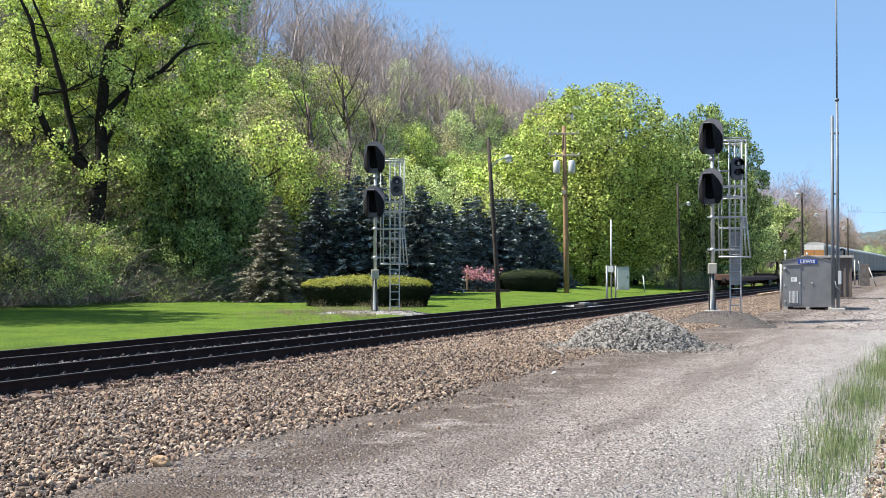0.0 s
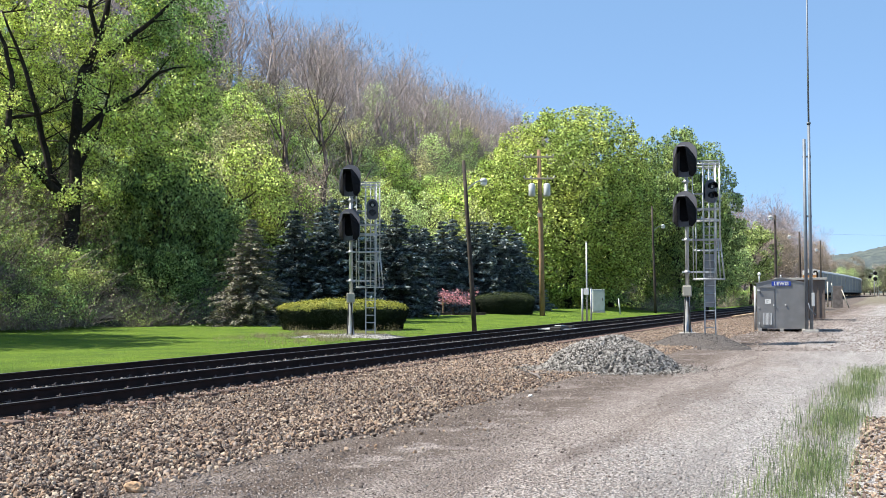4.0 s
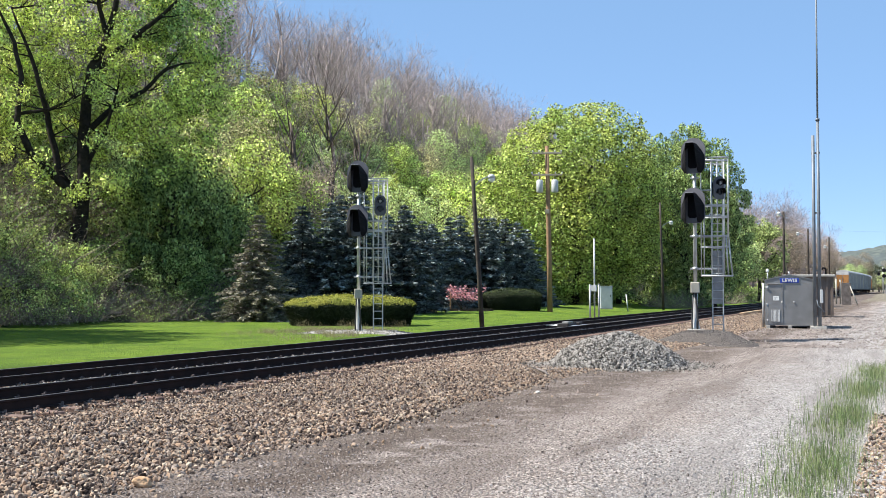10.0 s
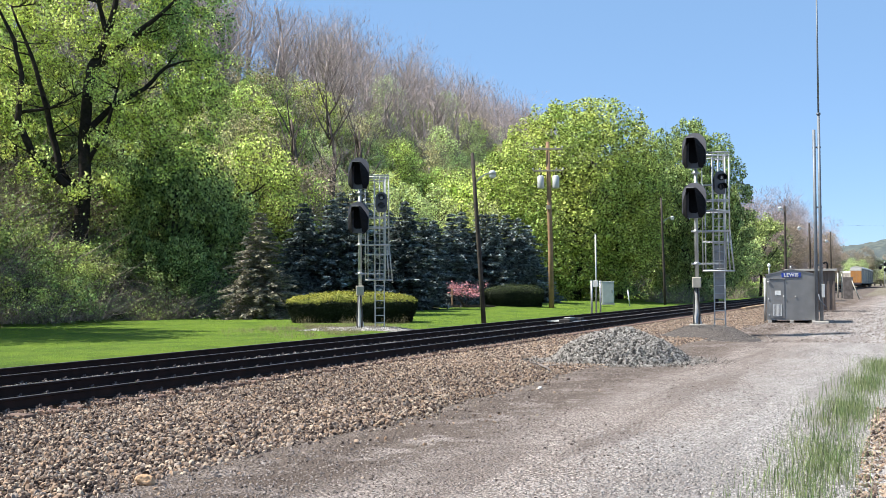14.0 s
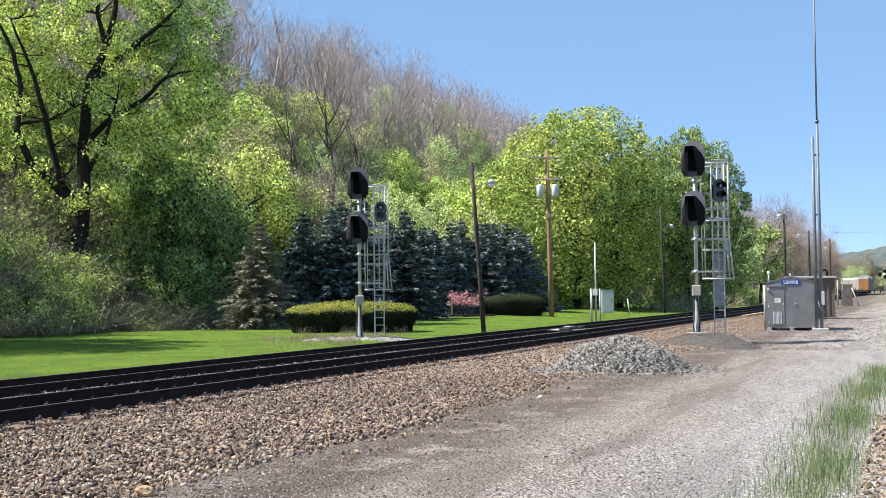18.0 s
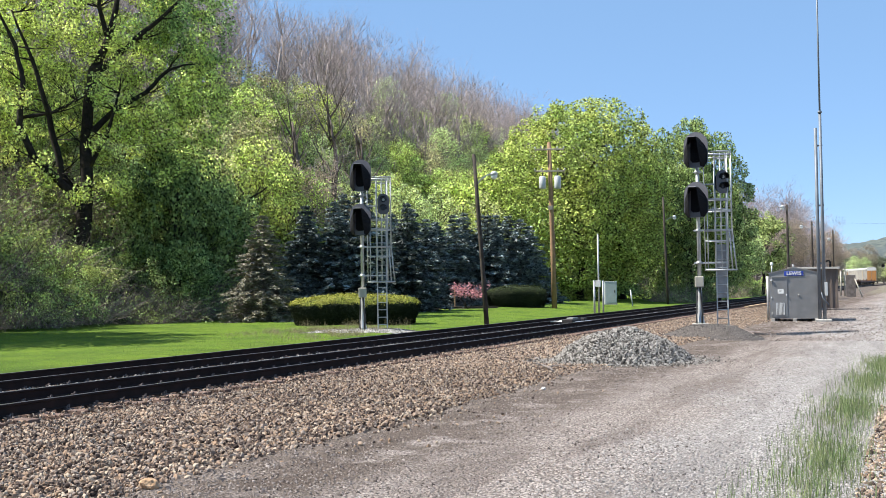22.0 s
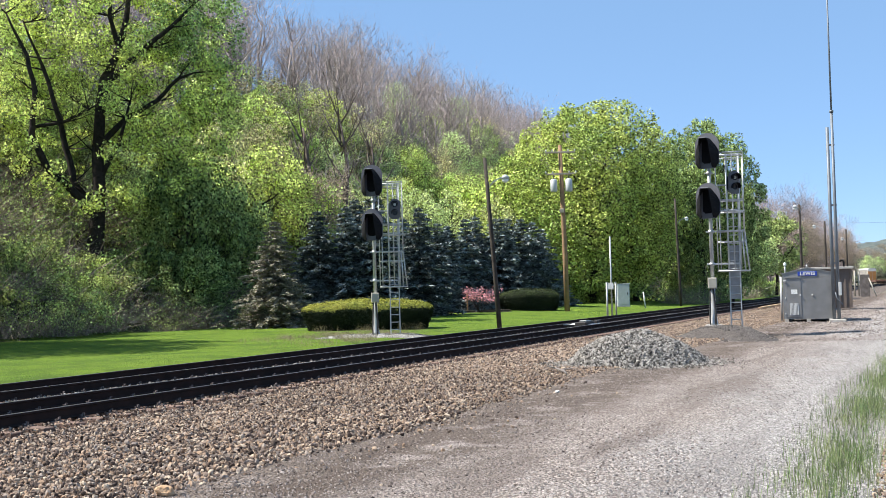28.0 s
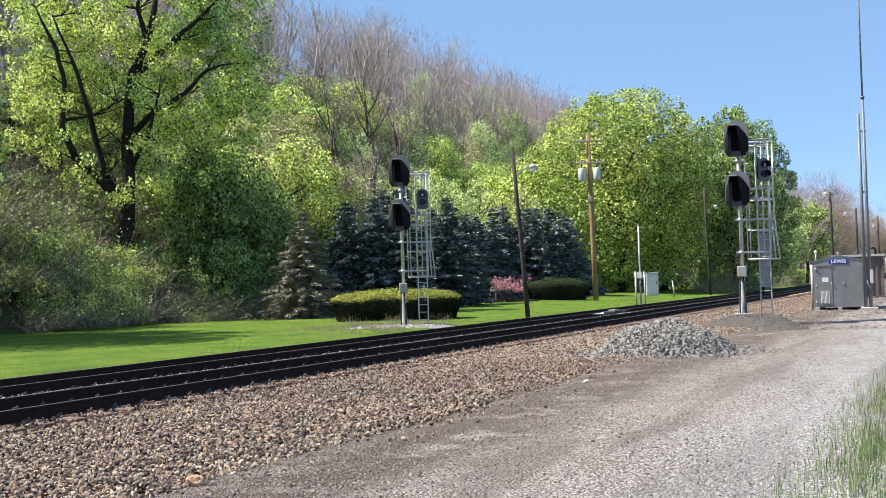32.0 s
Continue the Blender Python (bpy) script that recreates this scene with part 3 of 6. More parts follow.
def ballast_stones():
    for n, y0, y1, shape, label in ((30000, 6.0, 15, STONE20, "loose angular brown and grey ballast stones"), (42000, 13, 27, STONE8, "angular brown ballast stones beside the track")):
        x, y = scatter_strip(n, -11.75, -6.3, y0, y1, 1.1)
        x = np.where(RNG.uniform(0, 1, len(x)) < 0.12, x + RNG.exponential(0.35, len(x)), x)
        stones("ballast_stones", np.stack([x, y, bed_z(x) + RNG.uniform(-0.02, 0.03, len(x))], 1), RNG.uniform(0.011, 0.03, len(x)), M_BALLAST, shape, label, "ballast", rough=0.35)
    x, y = scatter_strip(2600, -12.2, -11.62, 6, 40, 1.3)
    stones("ballast_stones", np.stack([x, y, -0.05 + RNG.uniform(-0.02, 0.015, len(x))], 1), RNG.uniform(0.014, 0.034, len(x)), M_BALLAST, STONE8, "ballast heaped over the ends of the ties", "ballast", rough=0.35)
    x, y = scatter_strip(48000, -11.75, -6.2, 24, 110, 1.7)
    stones("ballast_stones", np.stack([x, y, bed_z(x) + 0.006], 1), RNG.uniform(0.02, 0.042, len(x)), M_BALLAST, STONE8, "loose angular ballast stones farther along the track", "ballast")
    x, y = scatter_strip(26000, -18.9, -11.7, 2, 90, 1.5)
    stones("ballast_stones", np.stack([x, y, bed_z(x)], 1), RNG.uniform(0.02, 0.042, len(x)), M_PILE, STONE8, "pale stones between the ties and tracks", "ballast")
    x, y = scatter_strip(30000, -6.7, -2.6, 7.5, 34, 1.4)
    x = np.maximum(x + RNG.normal(0, 0.55, len(x)), -6.9)
    stones("yard_gravel", np.stack([x, y, land(x, y)], 1), RNG.uniform(0.006, 0.014, len(x)) * RNG.choice([0.8, 1.0, 1.0, 1.4], len(x)), M_YARD, STONE8, "small loose stones trodden into the yard", "gravel")
    x, y = scatter_strip(30000, -2.9, 0.9, 7.5, 36, 1.4)
    x = x + RNG.normal(0, 0.5, len(x))
    stones("yard_gravel", np.stack([x, y, land(x, y)], 1), RNG.uniform(0.007, 0.015, len(x)) * RNG.choice([0.8, 1.0, 1.2], len(x)), M_GRAVEL, STONE8, "pale crushed limestone gravel on the drive", "gravel")
    x, y = scatter_strip(11000, -0.5, 1.6, 8.5, 17, 1.0)
    stones("ballast_stones", np.stack([x, y, land(x, y)], 1), RNG.uniform(0.012, 0.027, len(x)), M_BALLAST, STONE20, "coarse brown stones beyond the verge grass", "ballast", rough=0.4)
    x, y = scatter_strip(12000, -6.4, 3.5, 36, 90, 1.2)
    stones("yard_gravel", np.stack([x, y, land(x, y)], 1), RNG.uniform(0.012, 0.045, len(x)), M_YARD, STONE8, "stones scattered over the far yard", "gravel")
ballast_stones()


def gravel_pile():
    cx, cy, n = -6.28, 25.75, 11500
    a, r = RNG.uniform(0, 2 * math.pi, n), np.sqrt(RNG.uniform(0, 1, n))
    lx, ly = 1.62 * r * np.cos(a), 1.55 * r * np.sin(a)
    top = lambda u, v: 0.70 * np.clip(1 - ((u / 1.62) ** 2 + (v / 1.55) ** 2) ** 1.15, 0, 1) * (1 + 0.10 * np.sin(u * 4 + 1) * np.cos(v * 5)) 
    pile = empty("gravel_pile", pose(cx, cy, 0, 0, 0, 22), "heap of pale grey crushed stone dumped on the yard", "gravel pile")
    g = np.linspace(-1, 1, 41)
    U, W = np.meshgrid(g * 1.68, g * 1.6)
    Z = top(U, W) - 0.03 - 0.25 * smooth((np.hypot(U / 1.62, W / 1.55) - 0.92) / 0.12)
    i = (np.arange(40)[:, None] * 41 + np.arange(40)[None]).ravel()
    mesh_part("core", np_mesh("core", np.stack([U.ravel(), W.ravel(), Z.ravel()], 1), np.stack([i, i + 1, i + 42, i + 41], 1), M_PAD, True), pile)
    s = stones("stone_layer", np.stack([lx, ly, top(lx, ly)], 1), RNG.uniform(0.018, 0.040, n), M_PILE, STONE20, "angular grey limestone pieces", "", parent=pile, rough=0.4)
    m = 3600
    a, r = RNG.uniform(0, 2 * math.pi, m), 0.97 + RNG.exponential(0.13, m)
    x, y = 1.62 * r * np.cos(a), 1.55 * r * np.sin(a)
    stones("spill", np.stack([x, y, 0 * x + 0.01], 1), RNG.uniform(0.012, 0.034, m), M_PILE, STONE8, "stones rolled off the heap", "", parent=pile)


gravel_pile()


def mound(name, cx, cy, rx, ry, h, material, label):
    g = np.linspace(-1.15, 1.15, 37)
    U, W = np.meshgrid(g, g)
    r = np.sqrt(U ** 2 + W ** 2) * (1 + 0.08 * np.sin(np.arctan2(W, U) * 3 + 1))
    Z = h * (1 - smooth((r - 0.35) / 0.7)) - 0.05 + 0.02 * lump(U * rx, W * ry, 0.25) - 0.3 * smooth((r - 1.0) / 0.12)
    i = (np.arange(36)[:, None] * 37 + np.arange(36)[None]).ravel()
    ob = new(name, np_mesh(name, np.stack([U.ravel() * rx, W.ravel() * ry, Z.ravel()], 1), np.stack([i, i + 1, i + 38, i + 37], 1), material, True))
    ob.matrix_basis = pose(cx, cy, 0, 0, 0, 22)
    m = 4600
    a, q = RNG.uniform(0, 2 * math.pi, m), np.sqrt(RNG.uniform(0, 1, m)) * 1.05
    zz = h * (1 - smooth((q * (1 + 0.08 * np.sin(a * 3 + 1)) - 0.35) / 0.7)) - 0.045 + 0.02 * lump(q * np.cos(a) * rx, q * np.sin(a) * ry, 0.25)
    stones("lump_layer", np.stack([q * np.cos(a) * rx, q * np.sin(a) * ry, zz], 1), RNG.uniform(0.008, 0.024, m), M_CINDER if material is M_MOUND else M_PILE, STONE8, "loose stones on the mound", "", parent=ob)
    return tagged(ob, label, "mound")


mound("earth_mound", -6.55, 39.3, 1.6, 2.5, 0.38, M_MOUND, "low mound of dark cinders round the signal's foot")
mound("earth_mound", -20.6, 40.9, 2.9, 1.5, 0.17, M_PAD, "low pad of pale gravel under the far signal")


def sandstone_rock():
    bm = NB()
    bmesh.ops.create_icosphere(bm, subdivisions=3, radius=0.088)
    for v in bm.verts:
        v.co *= 1 + 0.35 * noise.noise(v.co * 14) + 0.12 * noise.noise(v.co * 40)
        v.co.z *= 0.62
        v.co.y *= 0.8
    ob = part("rock", bm, M_ROCK)
    ob.matrix_basis = pose(-6.29, 8.27, 0.05, 4, 6, 30)
    tagged(ob, "single tan sandstone lump lying at the ballast edge", "rock")


sandstone_rock()


def fallen_branch():
    e = empty("fallen_branch", pose(-7.1, 22.45, 0.05), "dead grey-brown branch lying on the ballast edge", "branch")
    b = NB()
    pipe(b, [(-0.35, 0.65, 0.02), (-0.18, 0.3, 0.05), (0.05, -0.05, 0.03), (0.22, -0.4, 0.04), (0.36, -0.68, 0.0)], [0.012, 0.02, 0.026, 0.028, 0.022], 6)
    part("stem", b, M_BOARD, e)
    for pts in (((0.05, -0.05, 0.03), (0.28, -0.02, 0.07), (0.46, -0.1, 0.03)), ((-0.18, 0.3, 0.05), (-0.34, 0.28, 0.09), (-0.5, 0.36, 0.02))):
        b = NB()
        pipe(b, pts, [0.014, 0.010, 0.005], 5)
        part("twig", b, M_BOARD, e)


fallen_branch()


def pale_stone(x, y, r, turn):
    bm = NB()
    bmesh.ops.create_icosphere(bm, subdivisions=2, radius=r)
    for v in bm.verts:
        v.co *= 1 + 0.4 * noise.noise(v.co * 1.2 / r + Vector((turn, 0, 0)))
        v.co.z *= 0.6
    ob = part("stone", bm, M_WHITE)
    ob.matrix_basis = pose(x, y, r * 0.4, 0, 0, turn)
    tagged(ob, "single whitish stone lying on the yard dirt", "stone", "loose stones")


for x, y, r, turn in ((-5.87, 18.4, 0.04, 20), (-4.6, 19.4, 0.022, 250)):
    pale_stone(x, y, r, turn)


# ---- signals ----
def stadium(w, h, n=10):
    r = w / 2
    top = [(r * math.cos(math.pi * i / n), h / 2 - r + r * math.sin(math.pi * i / n)) for i in range(n + 1)]
    c = r * 0.45
    return top + [(-r, -h / 2 + c), (-r + c, -h / 2), (r - c, -h / 2), (r, -h / 2 + c)]


def signal_head(parent, at, w=0.86, h=1.28, deep=0.62, name="signal_head"):
    """A black colour-light head: a round-topped backplate, casing, lenses and a long hood that narrows to its mouth."""
    head = part(name, extrude_outline(NB(), stadium(w, h), -0.02, 0.02), M_PLATE, parent, "black signal head with a deep hood")
    head.matrix_basis = at
    part("casing", extrude_outline(NB(), stadium(w * 0.62, h * 0.8), 0.022, 0.26), M_BLACK, head)
    # half of the hood's line on the plate, and of its mouth: sideways, height, reach
    root = [(0.0, 0.30), (0.08, 0.30), (0.17, 0.275), (0.29, 0.16), (0.40, 0.0), (0.415, -0.12), (0.405, -0.37), (0.30, -0.49)]
    mouth = [(0.0, 0.29, 1.0), (0.09, 0.29, 1.0), (0.15, 0.265, 0.99), (0.175, 0.16, 0.93), (0.18, 0.0, 0.8), (0.19, -0.12, 0.68), (0.21, -0.36, 0.42), (0.21, -0.47, 0.25)]
    full = [(-x, z) for x, z in root[:0:-1]] + root
    front = [(-x, z, r) for x, z, r in mouth[:0:-1]] + mouth
    bm = NB()
    rows = []
    for (x, z), (fx, fz, r) in zip(full, front):
        rows.append([bm.verts.new(p) for p in ((x, -0.021, z * h), (fx, -deep * r, fz * h), (fx * 0.92, -deep * r, fz * h - 0.012), (x * 0.95, -0.021, z * h - 0.012))])
    for p, q in zip(rows, rows[1:]):
        for j in range(3):
            bm.faces.new((p[j], q[j], q[j + 1], p[j + 1])).smooth = False
    bmesh.ops.recalc_face_normals(bm, faces=bm.faces[:])
    part("hood", bm, M_BLACK, head)
    # added strip whose pale colour gives the mouth its lit edge
    lip = NB()
    box(lip, (-0.14, -deep - 0.014, 0.29 * h - 0.014), (0.14, -deep + 0.05, 0.29 * h + 0.014), 0.005)
    part("hood_lip", lip, M_HOODLIP, head, "grey strip coloured as the sunlit edge of the hood's mouth")
    # faceplate and lenses are matt black, to paint the hood's dark inside
    part("faceplate", extrude_outline(NB(), stadium(w * 0.42, h * 0.72, 12), -0.034, -0.024), M_BLACK, head)
    for k in (-1, 0, 1):
        lens = NB()
        tube(lens, (0, -0.045, k * h * 0.2 - 0.06), (0, -0.036, k * h * 0.2 - 0.06), 0.10, n=16)
        part("lens", lens, M_BLACK, head)
    return head


def dwarf_head(parent, at):
    """The small third head, with one lens under a short visor."""
    head = part("side_head", extrude_outline(NB(), stadium(0.46, 0.82), -0.03, 0.03), M_PLATE, parent, "small black side head with short visors")
    head.matrix_basis = at
    for z in (0.17, -0.16):
        v = NB()
        n = 12
        outs = []
        for i in range(n + 1):
            a = math.pi * (-0.12 + 1.24 * i / n)
            outs.append([(r * math.cos(a), y, z + r * math.sin(a)) for r, y in ((0.14, -0.03), (0.14, -0.24), (0.125, -0.24), (0.125, -0.03))])
        vv = [[v.verts.new(p) for p in q] for q in outs]
        for a, b in zip(vv, vv[1:]):
            for j in range(3):
                v.faces.new((a[j], b[j], b[j + 1], a[j + 1]))
        bmesh.ops.recalc_face_normals(v, faces=v.faces[:])
        part("visor", v, M_BLACK, head)
        lens = NB()
        tube(lens, (0, -0.05, z), (0, -0.031, z), 0.1, n=14)
        part("lens", lens, M_LENS, head)
    # added pale disc: the upper lens's glint put into colour
    ring = NB()
    tube(ring, (0, -0.062, 0.17), (0, -0.051, 0.17), 0.06, n=14)
    part("lens_glass", ring, M_LENSGLINT, head, "pale disc painted as the glint on the upper lens")
    part("casing", extrude_outline(NB(), stadium(0.34, 0.62), 0.03, 0.22), M_BLACK, head)
    return head


def signal_mast(at, label, side_turn, guarded=True):
    s = empty("railway_signal", at, label, "railway signal", "signals")
    b = NB()
    box(b, (-0.3, -0.3, -0.25), (0.3, 0.3, 0.05), 0.02)
    part("footing", b, M_CONC, s)
    b = NB()
    pipe(b, [(0, 0, 0.05), (0, 0, 0.12), (0, 0, 0.45), (0, 0, 1.0), (0, 0, 1.7)], [0.165, 0.14, 0.09, 0.078, 0.07], 14)
    part("mast_base", b, M_GALV, s, "flared cast base of the mast")
    b = NB()
    tube(b, (0, 0, 1.6), (0, 0, 6.45), 0.07, 0.06, 14)
    part("mast", b, M_GALV, s)
    for z in (2.2, 3.36, 3.95, 5.45):
        b = NB()
        tube(b, (0, 0, z - 0.05), (0, 0, z + 0.05), 0.10, n=12)
        box(b, (-0.16, -0.03, z - 0.02), (0.16, 0.03, z + 0.02))
        part("collar", b, M_GALV, s)
    b = NB()
    box(b, (-0.17, -0.24, 1.33), (0.15, -0.06, 1.72), 0.02)
    box(b, (-0.15, -0.252, 1.36), (0.13, -0.24, 1.69), 0.006)
    part("junction_box", b, M_BOXTAN, s, "sun-bleached tan junction box")
    b = NB()
    pipe(b, [(0.02, -0.15, 1.33), (0.03, -0.16, 1.0), (0.08, -0.15, 0.5), (0.06, -0.18, 0.02)], 0.035, 8)
    part("conduit", b, M_CABLE, s)
    signal_head(s, pose(-0.04, -0.30, 6.22, -4, 0, -13))
    signal_head(s, pose(-0.06, -0.30, 4.45, -4, 0, -13))
    for z in (6.2, 4.45):
        b = NB()
        box(b, (-0.14, -0.1, z - 0.12), (0.06, 0.1, z + 0.12), 0.01)
        part("bracket", b, M_GALV, s)
    dwarf_head(s, pose(0.86, -0.3, 5.06, 0, 0, side_turn))
    b = NB()
    tube(b, (0.86, -0.1, 5.06), (0.86, 0.2, 5.06), 0.03)
    tube(b, (0, 0, 5.0), (0.86, 0.0, 5.0), 0.03)
    part("bracket", b, M_GALV, s)
    # ladder
    lx0, lx1, ly = 0.60, 0.97, 0.12
    for x in (lx0, lx1):
        b = NB()
        box(b, (x - 0.022, ly - 0.032, -0.05), (x + 0.022, ly + 0.032, 6.1), 0.004)
        part("ladder_rail", b, M_GALV, s)
    z = 0.22
    while z < 6.0:
        b = NB()
        tube(b, (lx0 + 0.02, ly, z), (lx1 - 0.02, ly, z), 0.019, n=6)
        part("rung", b, M_GALV, s)
        z += 0.3
    if guarded:
        b = NB()
        box(b, (lx0 + 0.024, ly + 0.034, 0.95), (lx1 - 0.024, ly + 0.04, 2.85))
        part("climbing_guard", b, M_GUARD, s, "sheet-metal guard behind the ladder's foot")
    b = NB()
    pipe(b, [(-0.08, -0.13, 1.33), (-0.10, -0.14, 0.9), (-0.13, -0.15, 0.4), (-0.12, -0.2, 0.0)], 0.028, 8)
    part("conduit", b, M_CABLE, s)
    # working platform and cage
    x0, x1, y0, y1 = 0.22, 1.16, -0.25, 0.55
    for z, r in ((1.94, 0.028), (2.98, 0.02), (3.36, 0.026), (4.05, 0.026), (4.46, 0.022), (6.02, 0.02), (6.15, 0.028)):
        b = NB()
        e = 0.14 if z < 2.0 else 0.0
        c = [(x0, y0, z), (x1 + e, y0, z), (x1 + e, y1, z), (x0, y1, z)]
        for i in range(4):
            p, q = Vector(c[i]), Vector(c[(i + 1) % 4])
            tube(b, p, q, r, n=6)
        part("hoop", b, M_GALV, s)
    for x, lo in ((x0, 1.94), (x0 + 0.10, 1.94), (x0 + 0.36, 1.94), (0.79, 1.94), (x1 - 0.14, 1.94), (x1, 3.0)):
        for y in (y0, y1):
            b = NB()
            tube(b, (x, y, lo), (x, y, 6.15 if x > 0.5 or x == x0 else 4.46), 0.016, n=6)
            part("cage_bar", b, M_GALV, s)
    for y in (y0, y1):
        for k in (0.0, 0.14):
            b = NB()
            tube(b, (x1 + 0.14 - k, y, 1.94), (x1 - k * 0.6, y, 3.4), 0.015, n=6)
            part("cage_bar", b, M_GALV, s)
    for z in (1.97, 4.08):
        b = NB()
        for i in range(7):
            y = y0 + 0.06 + i * 0.11
            box(b, (x0, y, z), (0.59, y + 0.05, z + 0.02))
        part("platform", b, M_GALV, s, "grating platform")
    for z in (2.2, 3.36, 4.46):
        b = NB()
        box(b, (-0.18, -0.035, z - 0.03), (1.0, 0.035, z + 0.03), 0.005)
        part("arm", b, M_GALV, s)
    return s


M_GUARD = mat("dull guard sheet", (0.33, 0.33, 0.33), 0.6, 0.2, color2=(0.26, 0.26, 0.26), scale=4)
signal_mast(pose(-20.50, 40.68, 0.07, 0, 0, 27), "tall galvanised signal mast with black hooded heads beside the lawn", -4, False)
signal_mast(pose(-7.11, 40.77, 0.30, 0, 0, 10), "tall galvanised signal mast with black hooded heads on a cinder mound", 28)


def relay_bungalow():
    h = empty("relay_hut", pose(-5.10, 53.6, 0, 0, 0, 4.5), "silver aluminium relay hut with a blue name sign", "relay hut")
    w, d, eave, peak = 1.09, 1.5, 2.18, 2.42
    b = NB()
    extrude_outline(b, [(-w, 0.12), (w, 0.12), (w, eave), (0.0, peak), (-w, eave)], 0, 2 * d)
    part("body", b, M_ALU, h, "brushed aluminium shell")
    b = NB()
    t = 0.035
    extrude_outline(b, [(-w - 0.04, eave - 0.02), (0, peak + 0.003), (w + 0.04, eave - 0.02), (w + 0.04, eave + 0.02), (0, peak + 0.045), (-w - 0.04, eave + 0.02)], -0.03, 2 * d + 0.03)
    part("roof", b, M_ALU, h)
    for x in (-0.85, 0.85):
        b = NB()
        box(b, (x - 0.12, 0.02, -0.1), (x + 0.12, 2 * d, 0.12), 0.01)
        part("skid", b, M_DARK, h)
    b = NB()
    box(b, (-0.98, -0.022, 0.2), (-0.30, -0.003, 1.98), 0.006)
    door = part("door", b, M_ALU, h, "flush metal door with a louvred vent")
    b = NB()
    for i in range(7):
        x = -0.80 + i * 0.056
        box(b, (x, -0.045, 0.30), (x + 0.03, -0.022, 0.84))
    part("vent", b, M_WHITE, door)
    b = NB()
    box(b, (-0.36, -0.07, 1.16), (-0.31, -0.022, 1.24), 0.01)
    part("door_handle", b, M_WHITE, door)
    for z in (0.35, 1.07, 1.8):
        b = NB()
        tube(b, (-0.985, -0.03, z - 0.05), (-0.985, -0.03, z + 0.05), 0.02)
        part("hinge", b, M_GALV, door)
    b = NB()
    box(b, (-0.98, -0.06, 1.99), (-0.28, -0.004, 2.03), 0.006)
    part("drip_rail", b, M_ALU, h)
    b = NB()
    box(b, (0.15, -0.05, 1.17), (0.21, -0.004, 1.23), 0.01)
    part("lock_boss", b, M_WHITE, h)
    b = NB()
    box(b, (-0.72, -0.028, 1.26), (-0.46, -0.023, 1.46))
    part("notice", b, M_PAPER, door, "small white paper notice with unreadable lines")
    for i in range(3):
        b = NB()
        box(b, (-0.68, -0.031, 1.40 - i * 0.05), (-0.54 - 0.03 * i, -0.0285, 1.407 - i * 0.05))
        part("notice_line", b, M_DARK, door)
    b = NB()
    box(b, (-0.42, -0.03, 2.06), (0.42, -0.006, 2.27), 0.01)
    sign = part("name_sign", b, M_BLUE, h, "blue enamel sign reading LEWIS in white")
    cu = bpy.data.curves.new("lettering", "FONT")
    cu.body, cu.size, cu.extrude, cu.align_x, cu.align_y = "LEWIS", 0.215, 0.003, "CENTER", "CENTER"
    cu.space_character, cu.offset = 1.12, 0.008
    tmp = bpy.data.objects.new("tmp", cu)
    me = bpy.data.meshes.new_from_object(tmp)
    bpy.data.objects.remove(tmp)
    me.name = "lettering"
    me.materials.clear()
    me.materials.append(M_WHITE)
    o = mesh_part("lettering", me, sign, "white capital letters", pose(0, -0.0345, 2.165, 90, 0, 0))
    # conduit, mushroom vent lamp and corner post
    b = NB()
    tube(b, (-1.16, 0.15, 0.05), (-1.16, 0.15, 2.05), 0.055, n=10)
    part("conduit", b, M_GALV, h)
    b = NB()
    tube(b, (-0.98, 0.5, 2.1), (-0.98, 0.5, 2.55), 0.03)
    part("lamp_stem", b, M_GALV, h)
    b = NB()
    pipe(b, [(-0.98, 0.5, 2.55), (-0.98, 0.5, 2.59), (-0.98, 0.5, 2.66), (-0.98, 0.5, 2.72)], [0.04, 0.075, 0.07, 0.02], 12)
    part("lamp_globe", b, M_GLASSLAMP, h, "small white globe")
    b = NB()
    box(b, (-1.05, -0.09, 1.84), (-0.95, -0.02, 1.90), 0.005)
    part("bracket", b, M_WHITE, h)
    for i, (x, z, q) in enumerate(((-0.95, 0.12, 1), (0.0, 0.12, 1), (0.95, 0.12, 1))):
        b = NB()
        box(b, (x - 0.08, -0.05, -0.06), (x + 0.08, 0.18, 0.12), 0.01)
        part("foot", b, M_CONC, h)


relay_bungalow()


